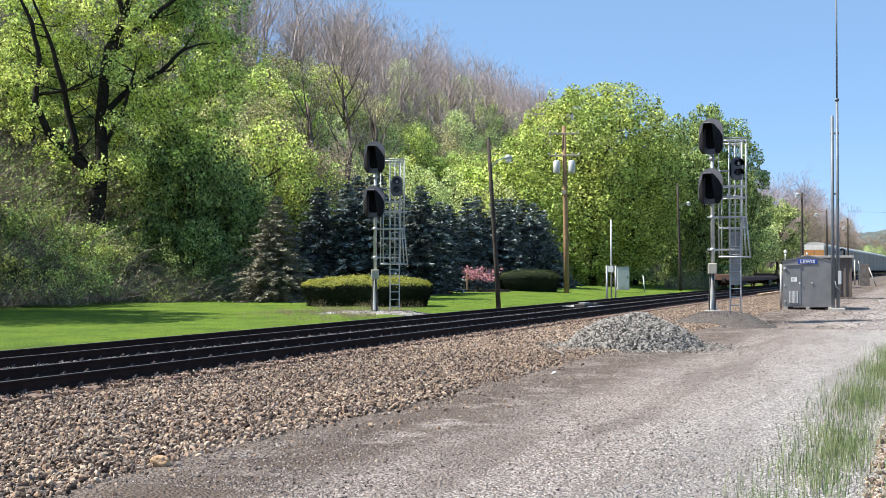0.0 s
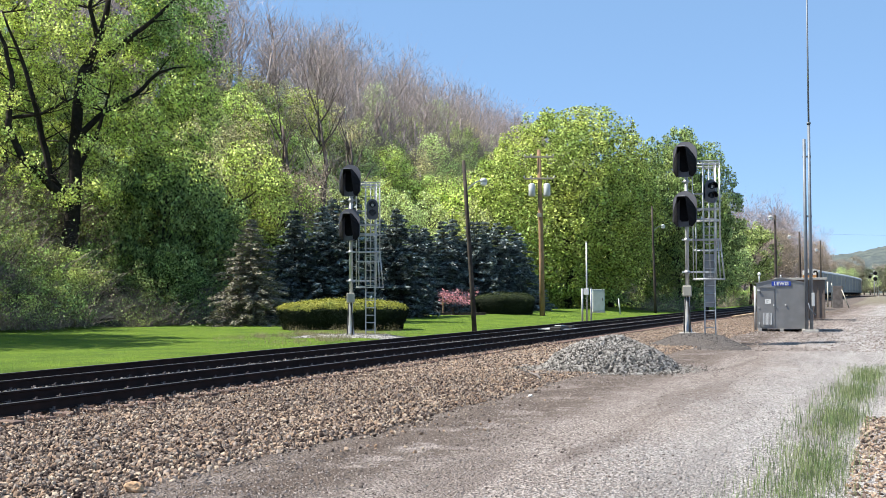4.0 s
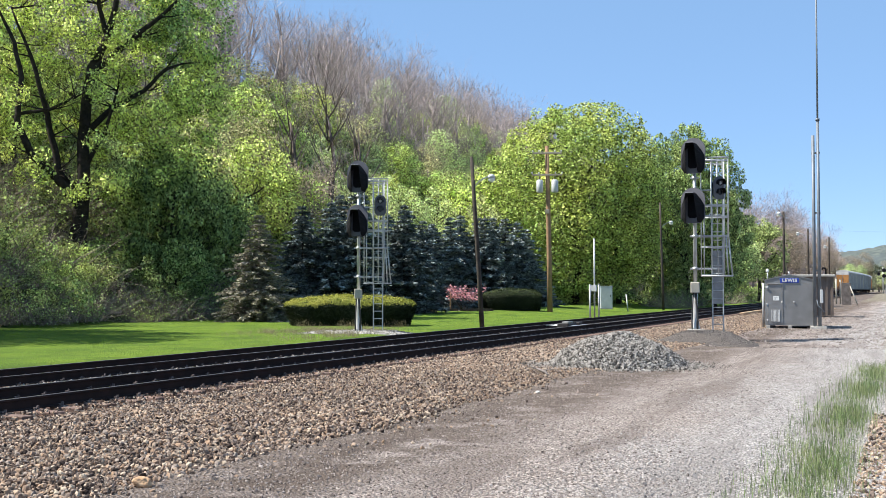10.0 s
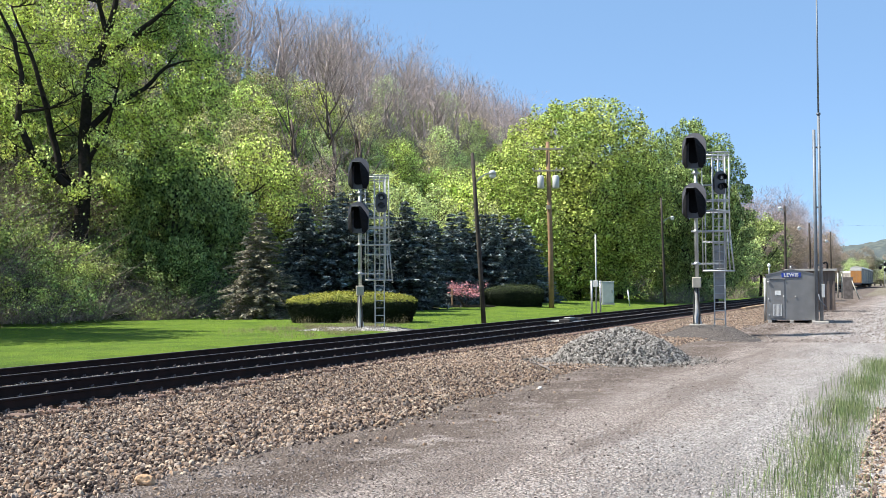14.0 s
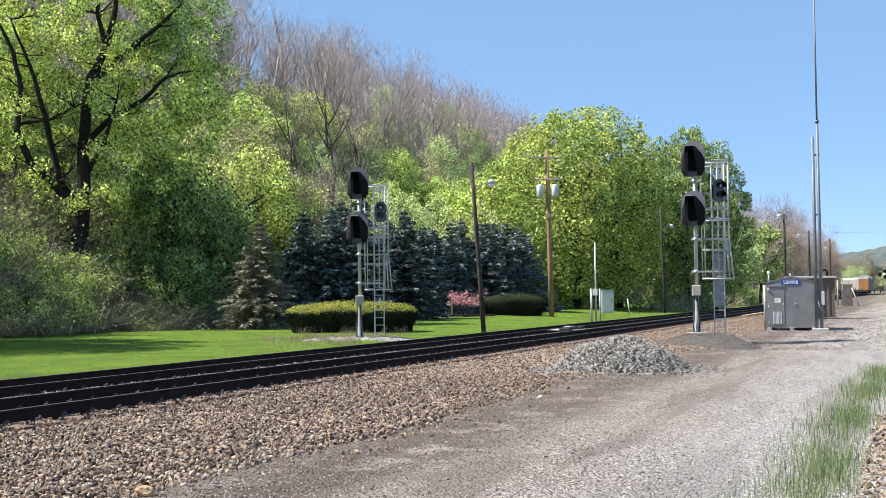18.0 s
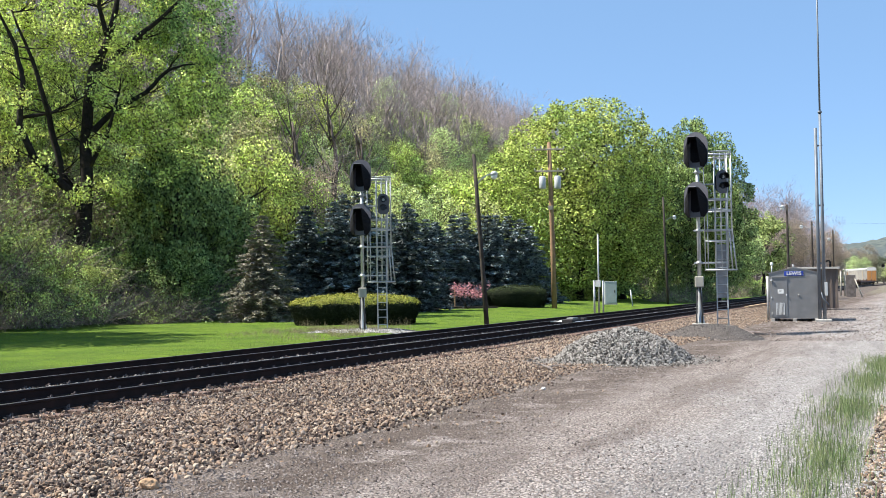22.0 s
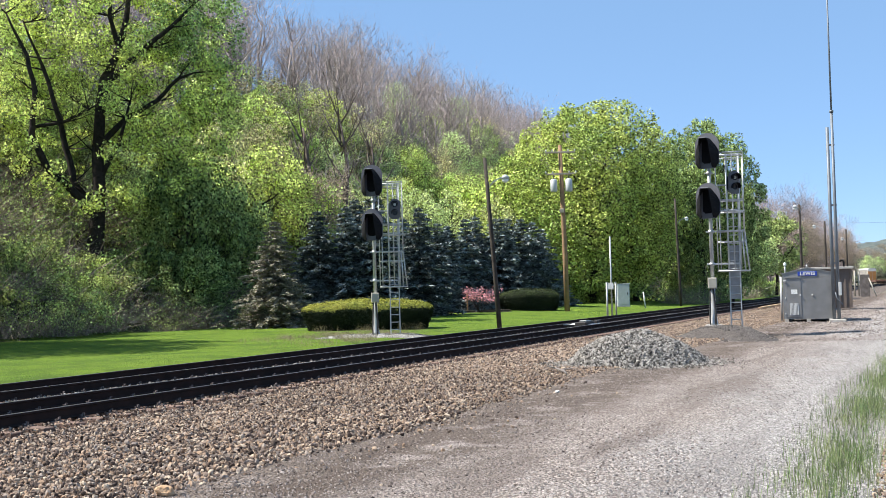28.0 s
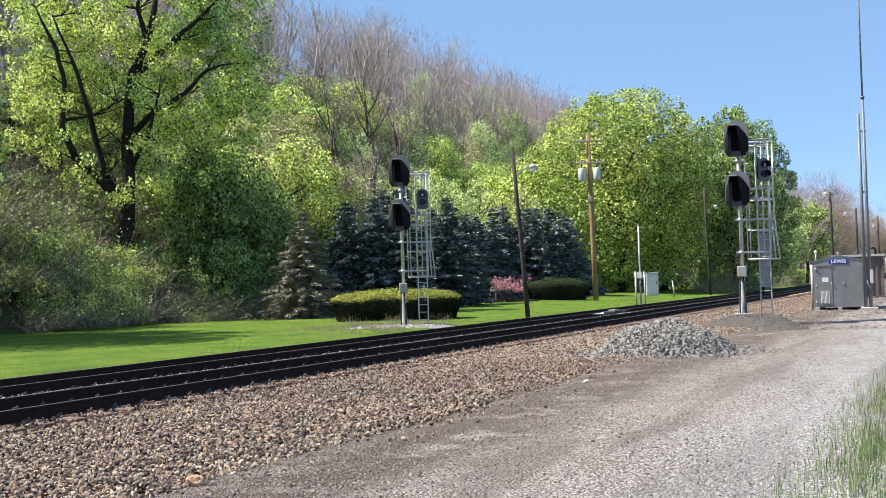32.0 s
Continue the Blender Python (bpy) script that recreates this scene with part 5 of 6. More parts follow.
def blue_spruce_kind(seed, h, r, material, per=70, dense=1.0, spray=0.27, thin=0.4, bark=None):
    """Whorls of drooping boughs, each a fan of needle sprays."""
    rng, rp = np.random.default_rng(seed), random.Random(seed)
    b = NB()
    tube(b, (0, 0, -0.3), (0, 0, h * 0.97), h * 0.017, 0.01, 6)
    trunk = mesh_of("trunk", b, bark or M_BARK)
    b = NB()
    P = []
    z = 0.25
    while z < h * 0.97:
        f = 1 - z / h
        reach = r * (f ** 0.85) * rp.uniform(0.85, 1.1) + 0.08
        for k in range(max(4, int((5 + 6 * f) * dense))):
            a = rp.uniform(0, 6.28)
            ln = reach * rp.uniform(0.72, 1.12)
            c, s = math.cos(a), math.sin(a)
            tip = Vector((c * ln, s * ln, z - 0.16 * ln + 0.1 * rp.uniform(-1, 1)))
            pipe(b, [(0, 0, z), Vector((c * ln * 0.5, s * ln * 0.5, z - 0.02)), tip], [0.02, 0.014, 0.004], 3)
            m = max(6, int(per * ln / r * dense))
            u = rng.uniform(0.15, 1.04, m)
            wid = 0.30 * ln * (1.05 - u) + 0.05
            lat = rng.uniform(-1, 1, m) * wid
            P.append(np.stack([c * ln * u - s * lat, s * ln * u + c * lat, z - 0.16 * ln * u ** 2 - 0.25 * np.abs(lat) + rng.normal(0, 0.04, m)], 1))
        z += h * 0.042
    P = np.concatenate(P)
    V, Fc = leaf_quads(P, spray, rng, flat=0.55, aspect=thin)
    return trunk, mesh_of("boughwork", b, bark or M_BARK), np_mesh("foliage", V, Fc, material)


SPRUCE = [blue_spruce_kind(50 + i, 7.5, 2.45, M_SPRUCE, 170, 1.15, 0.30, 0.42) for i in range(3)]
DRYSPRUCE = blue_spruce_kind(60, 6.0, 2.15, M_DRYSPRUCE, 110, 1.5, 0.22, 0.26, M_GREYBARK)
SPR = "dense dark blue-green spruce at the lawn's edge"
for x, y, s in ((-36.3, 64.0, 0.97), (-34.7, 64.8, 1.0), (-33.0, 65.6, 1.12), (-31.6, 69.5, 1.0), (-35.6, 68, 1.1), (-37.5, 66.5, 0.9)):
    plant("spruce_tree", SPRUCE[int(abs(x * 10)) % 3], x, y, PR.uniform(0, 360), s, SPR, "tree", "spruces", wide=1.2)
for i in range(9):
    f = i / 8
    plant("spruce_tree", SPRUCE[i % 3], -33.6 + 4.0 * f + PR.uniform(-.5, .5), 76.5 + 14.5 * f, PR.uniform(0, 360), PR.uniform(0.80, 1.0), SPR, "tree", "spruces", wide=1.3)
for i in range(6):
    plant("spruce_tree", SPRUCE[(i + 1) % 3], -35.4 + 3.4 * i / 5 + PR.uniform(-.4, .4), 75.0 + 14.0 * i / 5, PR.uniform(0, 360), PR.uniform(0.86, 1.05), SPR, "tree", "spruces", wide=1.25)
plant("spruce_tree", DRYSPRUCE, -33.4, 54.0, 40, 1.0, "thin olive-brown spruce with bare lower boughs", "tree", wide=1.35)


def shrub_kind(seed, rx, h, n, leaf, per, material, twig=None, low=0.1):
    rng, rp = np.random.default_rng(seed), random.Random(seed)
    b = NB()
    for k in range(7):
        a = rp.uniform(0, 6.28)
        branchy(b, rp, Vector((0, 0, -0.1)), Vector((math.cos(a) * 0.6, math.sin(a) * 0.6, 1)).normalized(), h * 0.5, 0.025, 2, 0.6, 4)
    twigs = mesh_of("twigwork", b, twig or M_BARK)
    P = clump_points([(rx * rng.uniform(-1, 1) * 0.75, rx * rng.uniform(-1, 1) * 0.75, h * rng.uniform(low, 1.0) ** 1.2, rng.uniform(0.16, 0.42) * h * 0.6) for i in range(n)], per, rng, 0.4)
    P, face = P
    V, Fc = leaf_quads(P, leaf, rng, face)
    return twigs, np_mesh("foliage", V, Fc, material)


def brush_kind(seed, rx, h, n, material, leaves, leaf_material):
    """Dead and half-leafed stems, arching and crossing."""
    rng = np.random.default_rng(seed)
    k = 6
    a, rr = rng.uniform(0, 6.28, n), rx * np.sqrt(rng.uniform(0, 1, n))
    B = np.stack([rr * np.cos(a), rr * np.sin(a), 0 * a - 0.1], 1)
    out = rng.normal(0, 0.55, (n, 3))
    out[:, 2] = rng.uniform(0.35, 1.2, n)
    ln = h * rng.uniform(0.5, 1.25, n)[:, None]
    fall = rng.uniform(0.1, 0.75, n)[:, None] * np.array([0, 0, 1.0])
    side = np.cross(out, rng.normal(size=(n, 3)))
    side /= np.linalg.norm(side, axis=1)[:, None]
    w = rng.uniform(0.007, 0.018, n)[:, None]
    rows, mids = [], []
    for i in range(k):
        f = i / (k - 1)
        c = B + out * ln * f - fall * ln * f * f + rng.normal(0, 0.025, (n, 3))
        mids.append(c)
        rows.append(np.stack([c - side * w * (1 - 0.75 * f), c + side * w * (1 - 0.75 * f)], 1))
    V = np.stack(rows, 1).reshape(-1, 3)
    base = np.arange(n)[:, None] * (2 * k)
    Fc = np.concatenate([base + np.array([2 * i, 2 * i + 1, 2 * i + 3, 2 * i + 2]) for i in range(k - 1)])
    stems = np_mesh("stemwork", V, Fc, material)
    pick = rng.integers(0, n, leaves)
    lv = np.stack(mids)[rng.integers(2, k, leaves), pick] + rng.normal(0, 0.07, (leaves, 3))
    LV, LF = leaf_quads(lv, 0.11, rng)
    return stems, np_mesh("foliage", LV, LF, leaf_material)


BUSH = [shrub_kind(70, 1.7, 2.0, 34, 0.12, 420, M_BUSH), shrub_kind(71, 1.5, 1.6, 28, 0.12, 420, M_LEAFD), brush_kind(72, 1.7, 1.7, 420, M_DRY, 900, M_BUSH), brush_kind(74, 1.9, 2.1, 520, M_DRY, 600, M_LEAFD)]
PINKBUSH = shrub_kind(73, 0.95, 1.6, 34, 0.09, 300, M_PINK, low=0.55)
plant("flowering_shrub", PINKBUSH, -29.3, 74.7, 0, 1.05, "small shrub covered in pink spring blossom", "shrub", wide=1.35)
BL = ("spreading green shrub on the bank", "dark leafy shrub on the bank", "dry tangled brush on the bank", "grey dead brush heaped on the bank")
for i in range(188):
    y = PR.uniform(34, 96)
    x = -39.0 - PR.uniform(0, 1) ** 1.2 * 14
    k = PR.choice((0, 0, 1, 1, 2, 2, 3, 3))
    plant("shrub", BUSH[k], x, y, PR.uniform(0, 360), PR.uniform(0.7, 1.3), BL[k], "shrub", "bank shrubs")


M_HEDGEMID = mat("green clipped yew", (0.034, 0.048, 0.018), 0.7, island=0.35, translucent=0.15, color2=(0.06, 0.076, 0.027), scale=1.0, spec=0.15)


def hedge(name, at, lx, ly, h, material, label, seed, n):
    """A clipped hedge with a softly domed top: a dark core and a skin of leaves, coloured sunlit above and shaded
    below.
    """
    rng = np.random.default_rng(seed)
    e = empty(name, at, label, "hedge", "hedges")
    b = NB()
    bmesh.ops.create_uvsphere(b, u_segments=24, v_segments=12, radius=1)
    def shape(v):
        x, y, z = v
        q = math.hypot(x, y)
        c, d = (x / q, y / q) if q > 1e-4 else (1.0, 0.0)
        r = (abs(c) ** 3.2 + abs(d) ** 3.2) ** (-1 / 3.2) * (1 + 0.05 * noise.noise(Vector((c * 2.5 + seed, d * 2.5, z))))
        if z > 0.25:
            u = (z - 0.25) / 0.75
            r, lift = r * math.sqrt(max(0, 1 - u * u)), h * (0.64 + 0.36 * u ** 0.9)
        else:
            f = (z + 1) / 1.25
            r, lift = r * (0.9 + 0.1 * f), h * 0.64 * f
        return Vector((c * r * lx, d * r * ly, lift + 0.07 * h * noise.noise(Vector((c * r * 2.5, d * r * 2.5, seed * 0.7)))))
    for v in b.verts:
        v.co = shape(v.co) * 0.93
    part("core", b, M_HEDGESHADE, e)
    d = rng.normal(size=(n, 3))
    d /= np.linalg.norm(d, axis=1)[:, None]
    P = np.array([shape(v) for v in d])
    P += rng.normal(0, 0.045, P.shape)
    P[:, 2] = np.maximum(P[:, 2], 0.02)
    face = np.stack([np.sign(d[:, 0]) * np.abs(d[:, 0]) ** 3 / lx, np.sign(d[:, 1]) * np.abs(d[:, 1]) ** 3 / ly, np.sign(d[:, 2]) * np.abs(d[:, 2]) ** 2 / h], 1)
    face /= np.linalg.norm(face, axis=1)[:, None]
    # leaves above this height take the sunlit colour, the rest the shade colour
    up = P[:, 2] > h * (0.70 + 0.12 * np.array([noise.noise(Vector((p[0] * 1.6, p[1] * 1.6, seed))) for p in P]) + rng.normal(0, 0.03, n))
    for nm, pick, mt in (("foliage", ~up, M_HEDGESHADE), ("new_growth", up, material)):
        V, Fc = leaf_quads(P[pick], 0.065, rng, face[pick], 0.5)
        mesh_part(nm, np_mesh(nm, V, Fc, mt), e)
    return e


hedge("hedge", pose(-25.3, 49.4, 0.0, 0, 0, 22), 3.1, 1.5, 1.45, M_HEDGE, "broad clipped hedge with a domed top coloured sunlit yellow-green", 80, 46000)
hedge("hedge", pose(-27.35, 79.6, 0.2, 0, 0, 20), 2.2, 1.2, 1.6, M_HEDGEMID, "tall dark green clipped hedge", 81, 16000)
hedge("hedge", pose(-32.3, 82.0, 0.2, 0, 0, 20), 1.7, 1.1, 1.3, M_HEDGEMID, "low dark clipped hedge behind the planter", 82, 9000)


def planter():
    p = empty("planter", pose(-30.2, 75.6, 0.12, 0, 0, 22), "low timber-edged flower bed on the lawn", "planter")
    b = NB()
    box(b, (-2.6, -0.8, -0.1), (2.6, 0.8, 0.16), 0.03)
    part("soil", b, M_MOUND, p)
    for (x0, x1, y, z) in ((-2.7, -0.3, -0.9, 0.0), (-0.2, 2.7, -0.92, 0.0), (-2.6, 0.1, -0.88, 0.14), (0.2, 2.6, -0.9, 0.14)):
        b = NB()
        box(b, (x0, y - 0.08, z), (x1, y + 0.08, z + 0.135), 0.015)
        part("timber", b, M_WOODPOLE, p)
    b = NB()
    box(b, (-0.5, -0.55, 0.0), (-0.4, -0.45, 1.5), 0.01)
    part("stake", b, M_PLANK, p)


planter()


# the great spreading tree on the bank
def spreading_tree():
    rng, rp = np.random.default_rng(90), random.Random(90)
    t = empty("spreading_tree", pose(-44.6, 52.4, 4.5, 0, 0, 40), "old spreading tree with black bark and fresh leaves", "tree")
    limbs = (("trunk", [(0, 0, -3.4), (0, 0, 0.4), (0.3, 0, 3.2), (0.2, 0, 5.8), (0.4, 0, 8.2), (0.7, 0, 10.2), (1.5, 0.2, 12.2), (2.0, 0.3, 14.0), (2.3, 0.3, 16.5)], [0.62, 0.5, 0.40, 0.34, 0.31, 0.28, 0.22, 0.17, 0.08]),
             ("limb", [(0, 0, 2.2), (-0.7, -0.3, 3.1), (-2.5, -0.8, 4.9), (-3.3, -1.0, 6.6), (-3.3, -1.0, 7.5), (-3.1, -1.1, 9.2), (-3.5, -1.2, 11.2), (-4.6, -1.3, 13.6)], [0.28, 0.25, 0.21, 0.19, 0.17, 0.15, 0.12, 0.05]),
             ("limb", [(-0.1, 0.2, 2.6), (-1.1, 0.4, 4.2), (-1.5, 0.5, 6.2), (-2.0, 0.5, 8.4), (-2.7, 0.6, 10.8), (-3.8, 0.8, 13.6)], [0.25, 0.21, 0.18, 0.15, 0.11, 0.05]),
             ("limb", [(0.6, 0, 9.9), (1.8, -0.5, 10.9), (3.0, -0.9, 12.0), (4.4, -1.2, 13.2), (5.8, -1.4, 14.6)], [0.25, 0.21, 0.17, 0.12, 0.06]),
             ("limb", [(0.3, 0, 6.3), (1.9, -0.4, 7.9), (3.6, -0.8, 8.9), (4.8, -1.0, 10.2), (5.8, -1.0, 10.6)], [0.2, 0.17, 0.13, 0.1, 0.05]),
             ("limb", [(-3.3, -1.0, 7.2), (-1.6, -1.1, 7.5), (-0.2, -0.9, 8.3)], [0.11, 0.09, 0.05]),
             ("limb", [(1.5, 0.2, 12.2), (1.0, 0, 14.0), (1.2, 0, 16.5)], [0.17, 0.12, 0.06]),
             ("limb", [(0.3, 0, 4.3), (1.4, -0.6, 6.3), (2.1, -1.0, 8.8)], [0.15, 0.12, 0.06]))
    for name, pts, rad in limbs:
        b = NB()
        fine, fr = [], []
        for i in range(len(pts) - 1):
            for k in range(3):
                f = k / 3
                fine.append(Vector(pts[i]).lerp(Vector(pts[i + 1]), f) + Vector((rp.uniform(-1, 1), rp.uniform(-1, 1), 0)) * 0.05)
                fr.append(rad[i] * (1 - f) + rad[i + 1] * f)
        fine.append(Vector(pts[-1]))
        fr.append(rad[-1])
        pipe(b, fine, fr, 9)
        part(name, b, M_BARK, t)
    b = NB()
    for name, pts, rad in limbs:
        for k in range(9):
            i = rp.randint(1, len(pts) - 1)
            a = rp.uniform(0, 6.28)
            branchy(b, rp, Vector(pts[i]), Vector((math.cos(a), math.sin(a), rp.uniform(-0.2, 0.8))).normalized(), rp.uniform(1.2, 2.4), 0.05, 2, 0.6, 4)
    part("twigwork", b, M_BARK, t)
    cl = []
    for i in range(430):
        x, z = rng.uniform(-6.5, 8.6), rng.uniform(2.6, 17.5)
        y = rng.uniform(-3.0, 3.4)
        if ((x - 0.6) / 8.0) ** 2 + ((z - 10.3) / 8) ** 2 > 1:
            continue
        if x < 0.8 and z < 8.6 and y < 1.2 and rng.uniform() < 0.62:
            continue
        if x < 1.0 and z < 11.5 and y < 0.9 and rng.uniform() < 0.3:
            continue
        if y < -0.5 and z > 9.5 and x > 0 and rng.uniform() < 0.6:
            continue
        cl.append((x, y, z, rng.uniform(0.4, 0.95)))
    for i in range(150):
        x, z = rng.uniform(-5.5, 7.5), rng.uniform(6.5, 17.0)
        if ((x - 0.8) / 7.4) ** 2 + ((z - 10.3) / 7.4) ** 2 < 1:
            cl.append((x, rng.uniform(1.6, 4.8), z, rng.uniform(0.45, 0.95)))
    P, face = clump_points(cl, 310, rng, 0.2)
    V, Fc = leaf_quads(P, 0.17, rng, face)
    mesh_part("crown", np_mesh("crown", V, Fc, M_LEAF), t)
    # outer boughs: the leaves' shading is put into their colour
    cl = []
    for i in range(62):
        f = rng.uniform(0, 1)
        cl.append((3.6 + 5.4 * f + rng.normal(0, 0.5), rng.uniform(-2.2, 1.6), 10.6 + 5.2 * rng.uniform(0, 1) ** 0.8 + rng.normal(0, 0.3), rng.uniform(0.35, 0.8)))
    P, face = clump_points(cl, 270, rng, 0.2)
    V, Fc = leaf_quads(P, 0.17, rng, face)
    mesh_part("outer_crown", np_mesh("outer_crown", V, Fc, M_LEAFSHADE), t, "leaves on the outer boughs, coloured darker as their shaded side")
    return t


spreading_tree()

# the dense dark trees under and beside it
for x, y, s, k, w in ((-41.2, 57.0, 1.13, KIND_C, 0.82), (-41.8, 61.2, 0.95, KIND_C, 0.9), (-43.6, 59.5, 0.9, KIND_C, 1.0), (-39.8, 55.2, 0.55, KIND_C, 1.0),
                      (-57.0, 46.0, 0.6, KIND_A, 1.0)):
    plant("broadleaf_tree", k, x, y, PR.uniform(0, 360), s, "dense leafy tree at the foot of the bank" if k is KIND_C else "fresh green tree on the bank", "tree", "bank trees", wide=w)

# the wooded slope: leafing trees below, bare ones along the top
for i in range(105):
    y = PR.uniform(60, 165)
    x = -42.5 - PR.uniform(0, 1) * 20
    k = PR.choice((KIND_A, KIND_B, KIND_B, KIND_THIN, KIND_OLIVE, KIND_A, KIND_B))
    plant("broadleaf_tree", k, x, y, PR.uniform(0, 360), PR.uniform(0.5, 0.85), "slender tree in pale spring leaf on the slope" if k is KIND_THIN else "yellow-green tree in new leaf on the slope", "tree", "slope trees")
for i in range(62):
    y = PR.uniform(62, 190)
    plant("broadleaf_tree", PR.choice((KIND_THIN, KIND_A, KIND_OLIVE, KIND_B)), -54 - PR.uniform(0, 1) * 14, y, PR.uniform(0, 360), PR.uniform(0.64, 0.96), "low tree in first leaf under the ridge", "tree", "slope trees")
for i in range(250):
    y = 50 + i * 0.80 + PR.uniform(-3, 3)
    x = -58 - PR.uniform(0, 1) * 26
    plant("bare_tree", BARE[i % 4], x, y, PR.uniform(0, 360), PR.uniform(0.85, 1.25) * (1.28 - 0.2 * float(smooth((y - 75) / 90))), "leafless grey-brown tree on the ridge", "tree", "bare trees", wide=1.05)
for x, y, s in ((-45.0, 84.0, 1.32), (-44.4, 88.0, 1.2), (-46.4, 80.0, 1.2)):
    plant("bare_tree", DARKBARE[int(-x) % 2], x, y, PR.uniform(0, 360), s, "dark-limbed bare tree rising from the green slope", "tree", "bare trees", wide=0.9)
for x, y, s, k in ((-58, 40, 0.65, KIND_A), (-61, 50, 0.7, KIND_A), (-58, 57, 0.7, KIND_B), (-62, 36, 0.7, KIND_A), (-66, 46, 0.75, KIND_B)):
    plant("broadleaf_tree", k, x, y, PR.uniform(0, 360), s, "fresh green tree on the steep bank", "tree", "bank trees")

for x, y, s, k in ((-44.6, 70.5, 0.95, KIND_A), (-43.2, 74.5, 0.85, KIND_A), (-46.5, 66.0, 0.9, KIND_OLIVE), (-56.0, 87.0, 0.9, KIND_A), (-60.0, 94.0, 0.95, KIND_OLIVE), (-57.5, 92.0, 0.85, KIND_B), (-61.0, 98.0, 0.9, KIND_A), (-52.0, 83.0, 0.85, KIND_OLIVE), (-43.0, 92.0, 0.9, KIND_B), (-42.0, 88.0, 0.8, KIND_B), (-41.5, 97.0, 0.85, KIND_B)):
    plant("broadleaf_tree", k, x, y, PR.uniform(0, 360), s, "bright green tree in new leaf on the slope" if k is KIND_A else "yellow-green tree in new leaf on the slope", "tree", "slope trees")
plant("budding_tree", KIND_BUD, -41.4, 74.0, 30, 0.82, "brown tree in bud above the spruces", "tree", "slope trees", wide=0.9)
# the big round trees beyond the lawn
plant("broadleaf_tree", KIND_BIG, -30.4, 107.0, 20, 0.95, "huge round tree in bright spring green", "tree", "round trees", wide=1.14)
plant("broadleaf_tree", KIND_BIGD, -21.9, 121.0, 140, 0.95, "tall round tree behind the signal", "tree", "round trees", wide=0.84)
plant("broadleaf_tree", KIND_A, -27.5, 113.0, 60, 1.35, "green tree filling the gap between round trees", "tree", "round trees")
for x, y, s, k in ((-38.5, 104, 1.2, KIND_A), (-37, 98, 1.0, KIND_B), (-26.0, 126, 1.35, KIND_A), (-20.3, 168, 1.14, KIND_MID), (-22.8, 150, 1.1, KIND_C), (-22.4, 155, 1.1, KIND_B), (-23.0, 160, 1.1, KIND_B)):
    plant("broadleaf_tree", k, x, y, PR.uniform(0, 360), s, "leafy tree beyond the lawn", "tree", "track-side trees")
for i in range(44):
    y = 205 + i * 4.2 + PR.uniform(-3, 3)
    k = KIND_BUD if i % 3 == 0 else TALLBARE[i % 3]
    plant("bare_tree", k, -22.5 - PR.uniform(0, 13), y, PR.uniform(0, 360), PR.uniform(0.8, 1.15), "tall brown tree in bud along the track" if i % 3 == 0 else "bare brown tree far along the track", "tree", "bare trees", wide=1.1)
for i in range(22):
    y = 150 + i * 9
    plant("shrub", BUSH[PR.choice((0, 2, 2))], -20.8 - PR.uniform(0, 2.5), y, PR.uniform(0, 360), PR.uniform(0.9, 1.5), "tangled brush along the track", "shrub", "track-side brush")
for i in range(22):
    plant("shrub", BUSH[(2, 3, 3, 1)[i % 4]], -20.4 - PR.uniform(0, 3.5), 108 + i * 2.5, PR.uniform(0, 360), PR.uniform(0.8, 1.1), "dry tangled brush beside the track", "shrub", "track-side brush")
for i in range(16):
    plant("shrub", BUSH[1], -38 + i * 1.05 + PR.uniform(-.4, .4), 104 + i * 1.25 + PR.uniform(-1.5, 1.5), PR.uniform(0, 360), PR.uniform(1.1, 1.6), "dark leafy undergrowth below the round trees", "shrub", "undergrowth")
# trees farther back along the bank, whose shade lies on the lawn
for x, y, s, k in ((-37.2, 28.3, 1.35, KIND_THIN), (-46.5, 38.5, 1.0, KIND_THIN), (-44.0, 31.5, 1.1, KIND_THIN), (-42.0, 24.0, 1.15, KIND_A), (-41.0, 16, 1.1, KIND_A), (-41.0, 31.5, 1.5, KIND_A)):
    plant("broadleaf_tree", k, x, y, PR.uniform(0, 360), s, "leafy tree on the bank beside the lawn", "tree", "bank trees")
for i in range(36):
    plant("shrub", BUSH[(0, 1, 0, 2, 0, 3)[i % 6]], -39.5 - PR.uniform(0, 9), 36 + i * 0.6, PR.uniform(0, 360), PR.uniform(0.8, 1.3), BL[(0, 1, 0, 2, 0, 3)[i % 6]], "shrub", "bank shrubs")
for i in range(34):
    plant("shrub", BUSH[2 + i % 2], -46.5 - PR.uniform(0, 8.5), 43 + i * 0.5, PR.uniform(0, 360), PR.uniform(1.1, 1.6), BL[2 + i % 2], "shrub", "bank shrubs")
for i in range(20):
    plant("shrub", BUSH[2 + i % 2], -38.7 - PR.uniform(0, 2.6), 50.5 + i * 0.5, PR.uniform(0, 360), PR.uniform(0.6, 1.0), BL[2 + i % 2], "shrub", "bank shrubs")
FERNY = shrub_kind(77, 1.5, 1.7, 40, 0.13, 260, M_LEAF)
for x, y, s in ((-41.8, 48.4, 1.0), (-43.0, 49.6, 1.1), (-42.3, 51.2, 0.9), (-44.2, 47.4, 1.1), (-41.2, 46.6, 0.8), (-43.8, 51.8, 1.0)):
    plant("shrub", FERNY, x, y, PR.uniform(0, 360), s, "bright yellow-green ferny shrub below the old tree", "shrub", "bank shrubs")
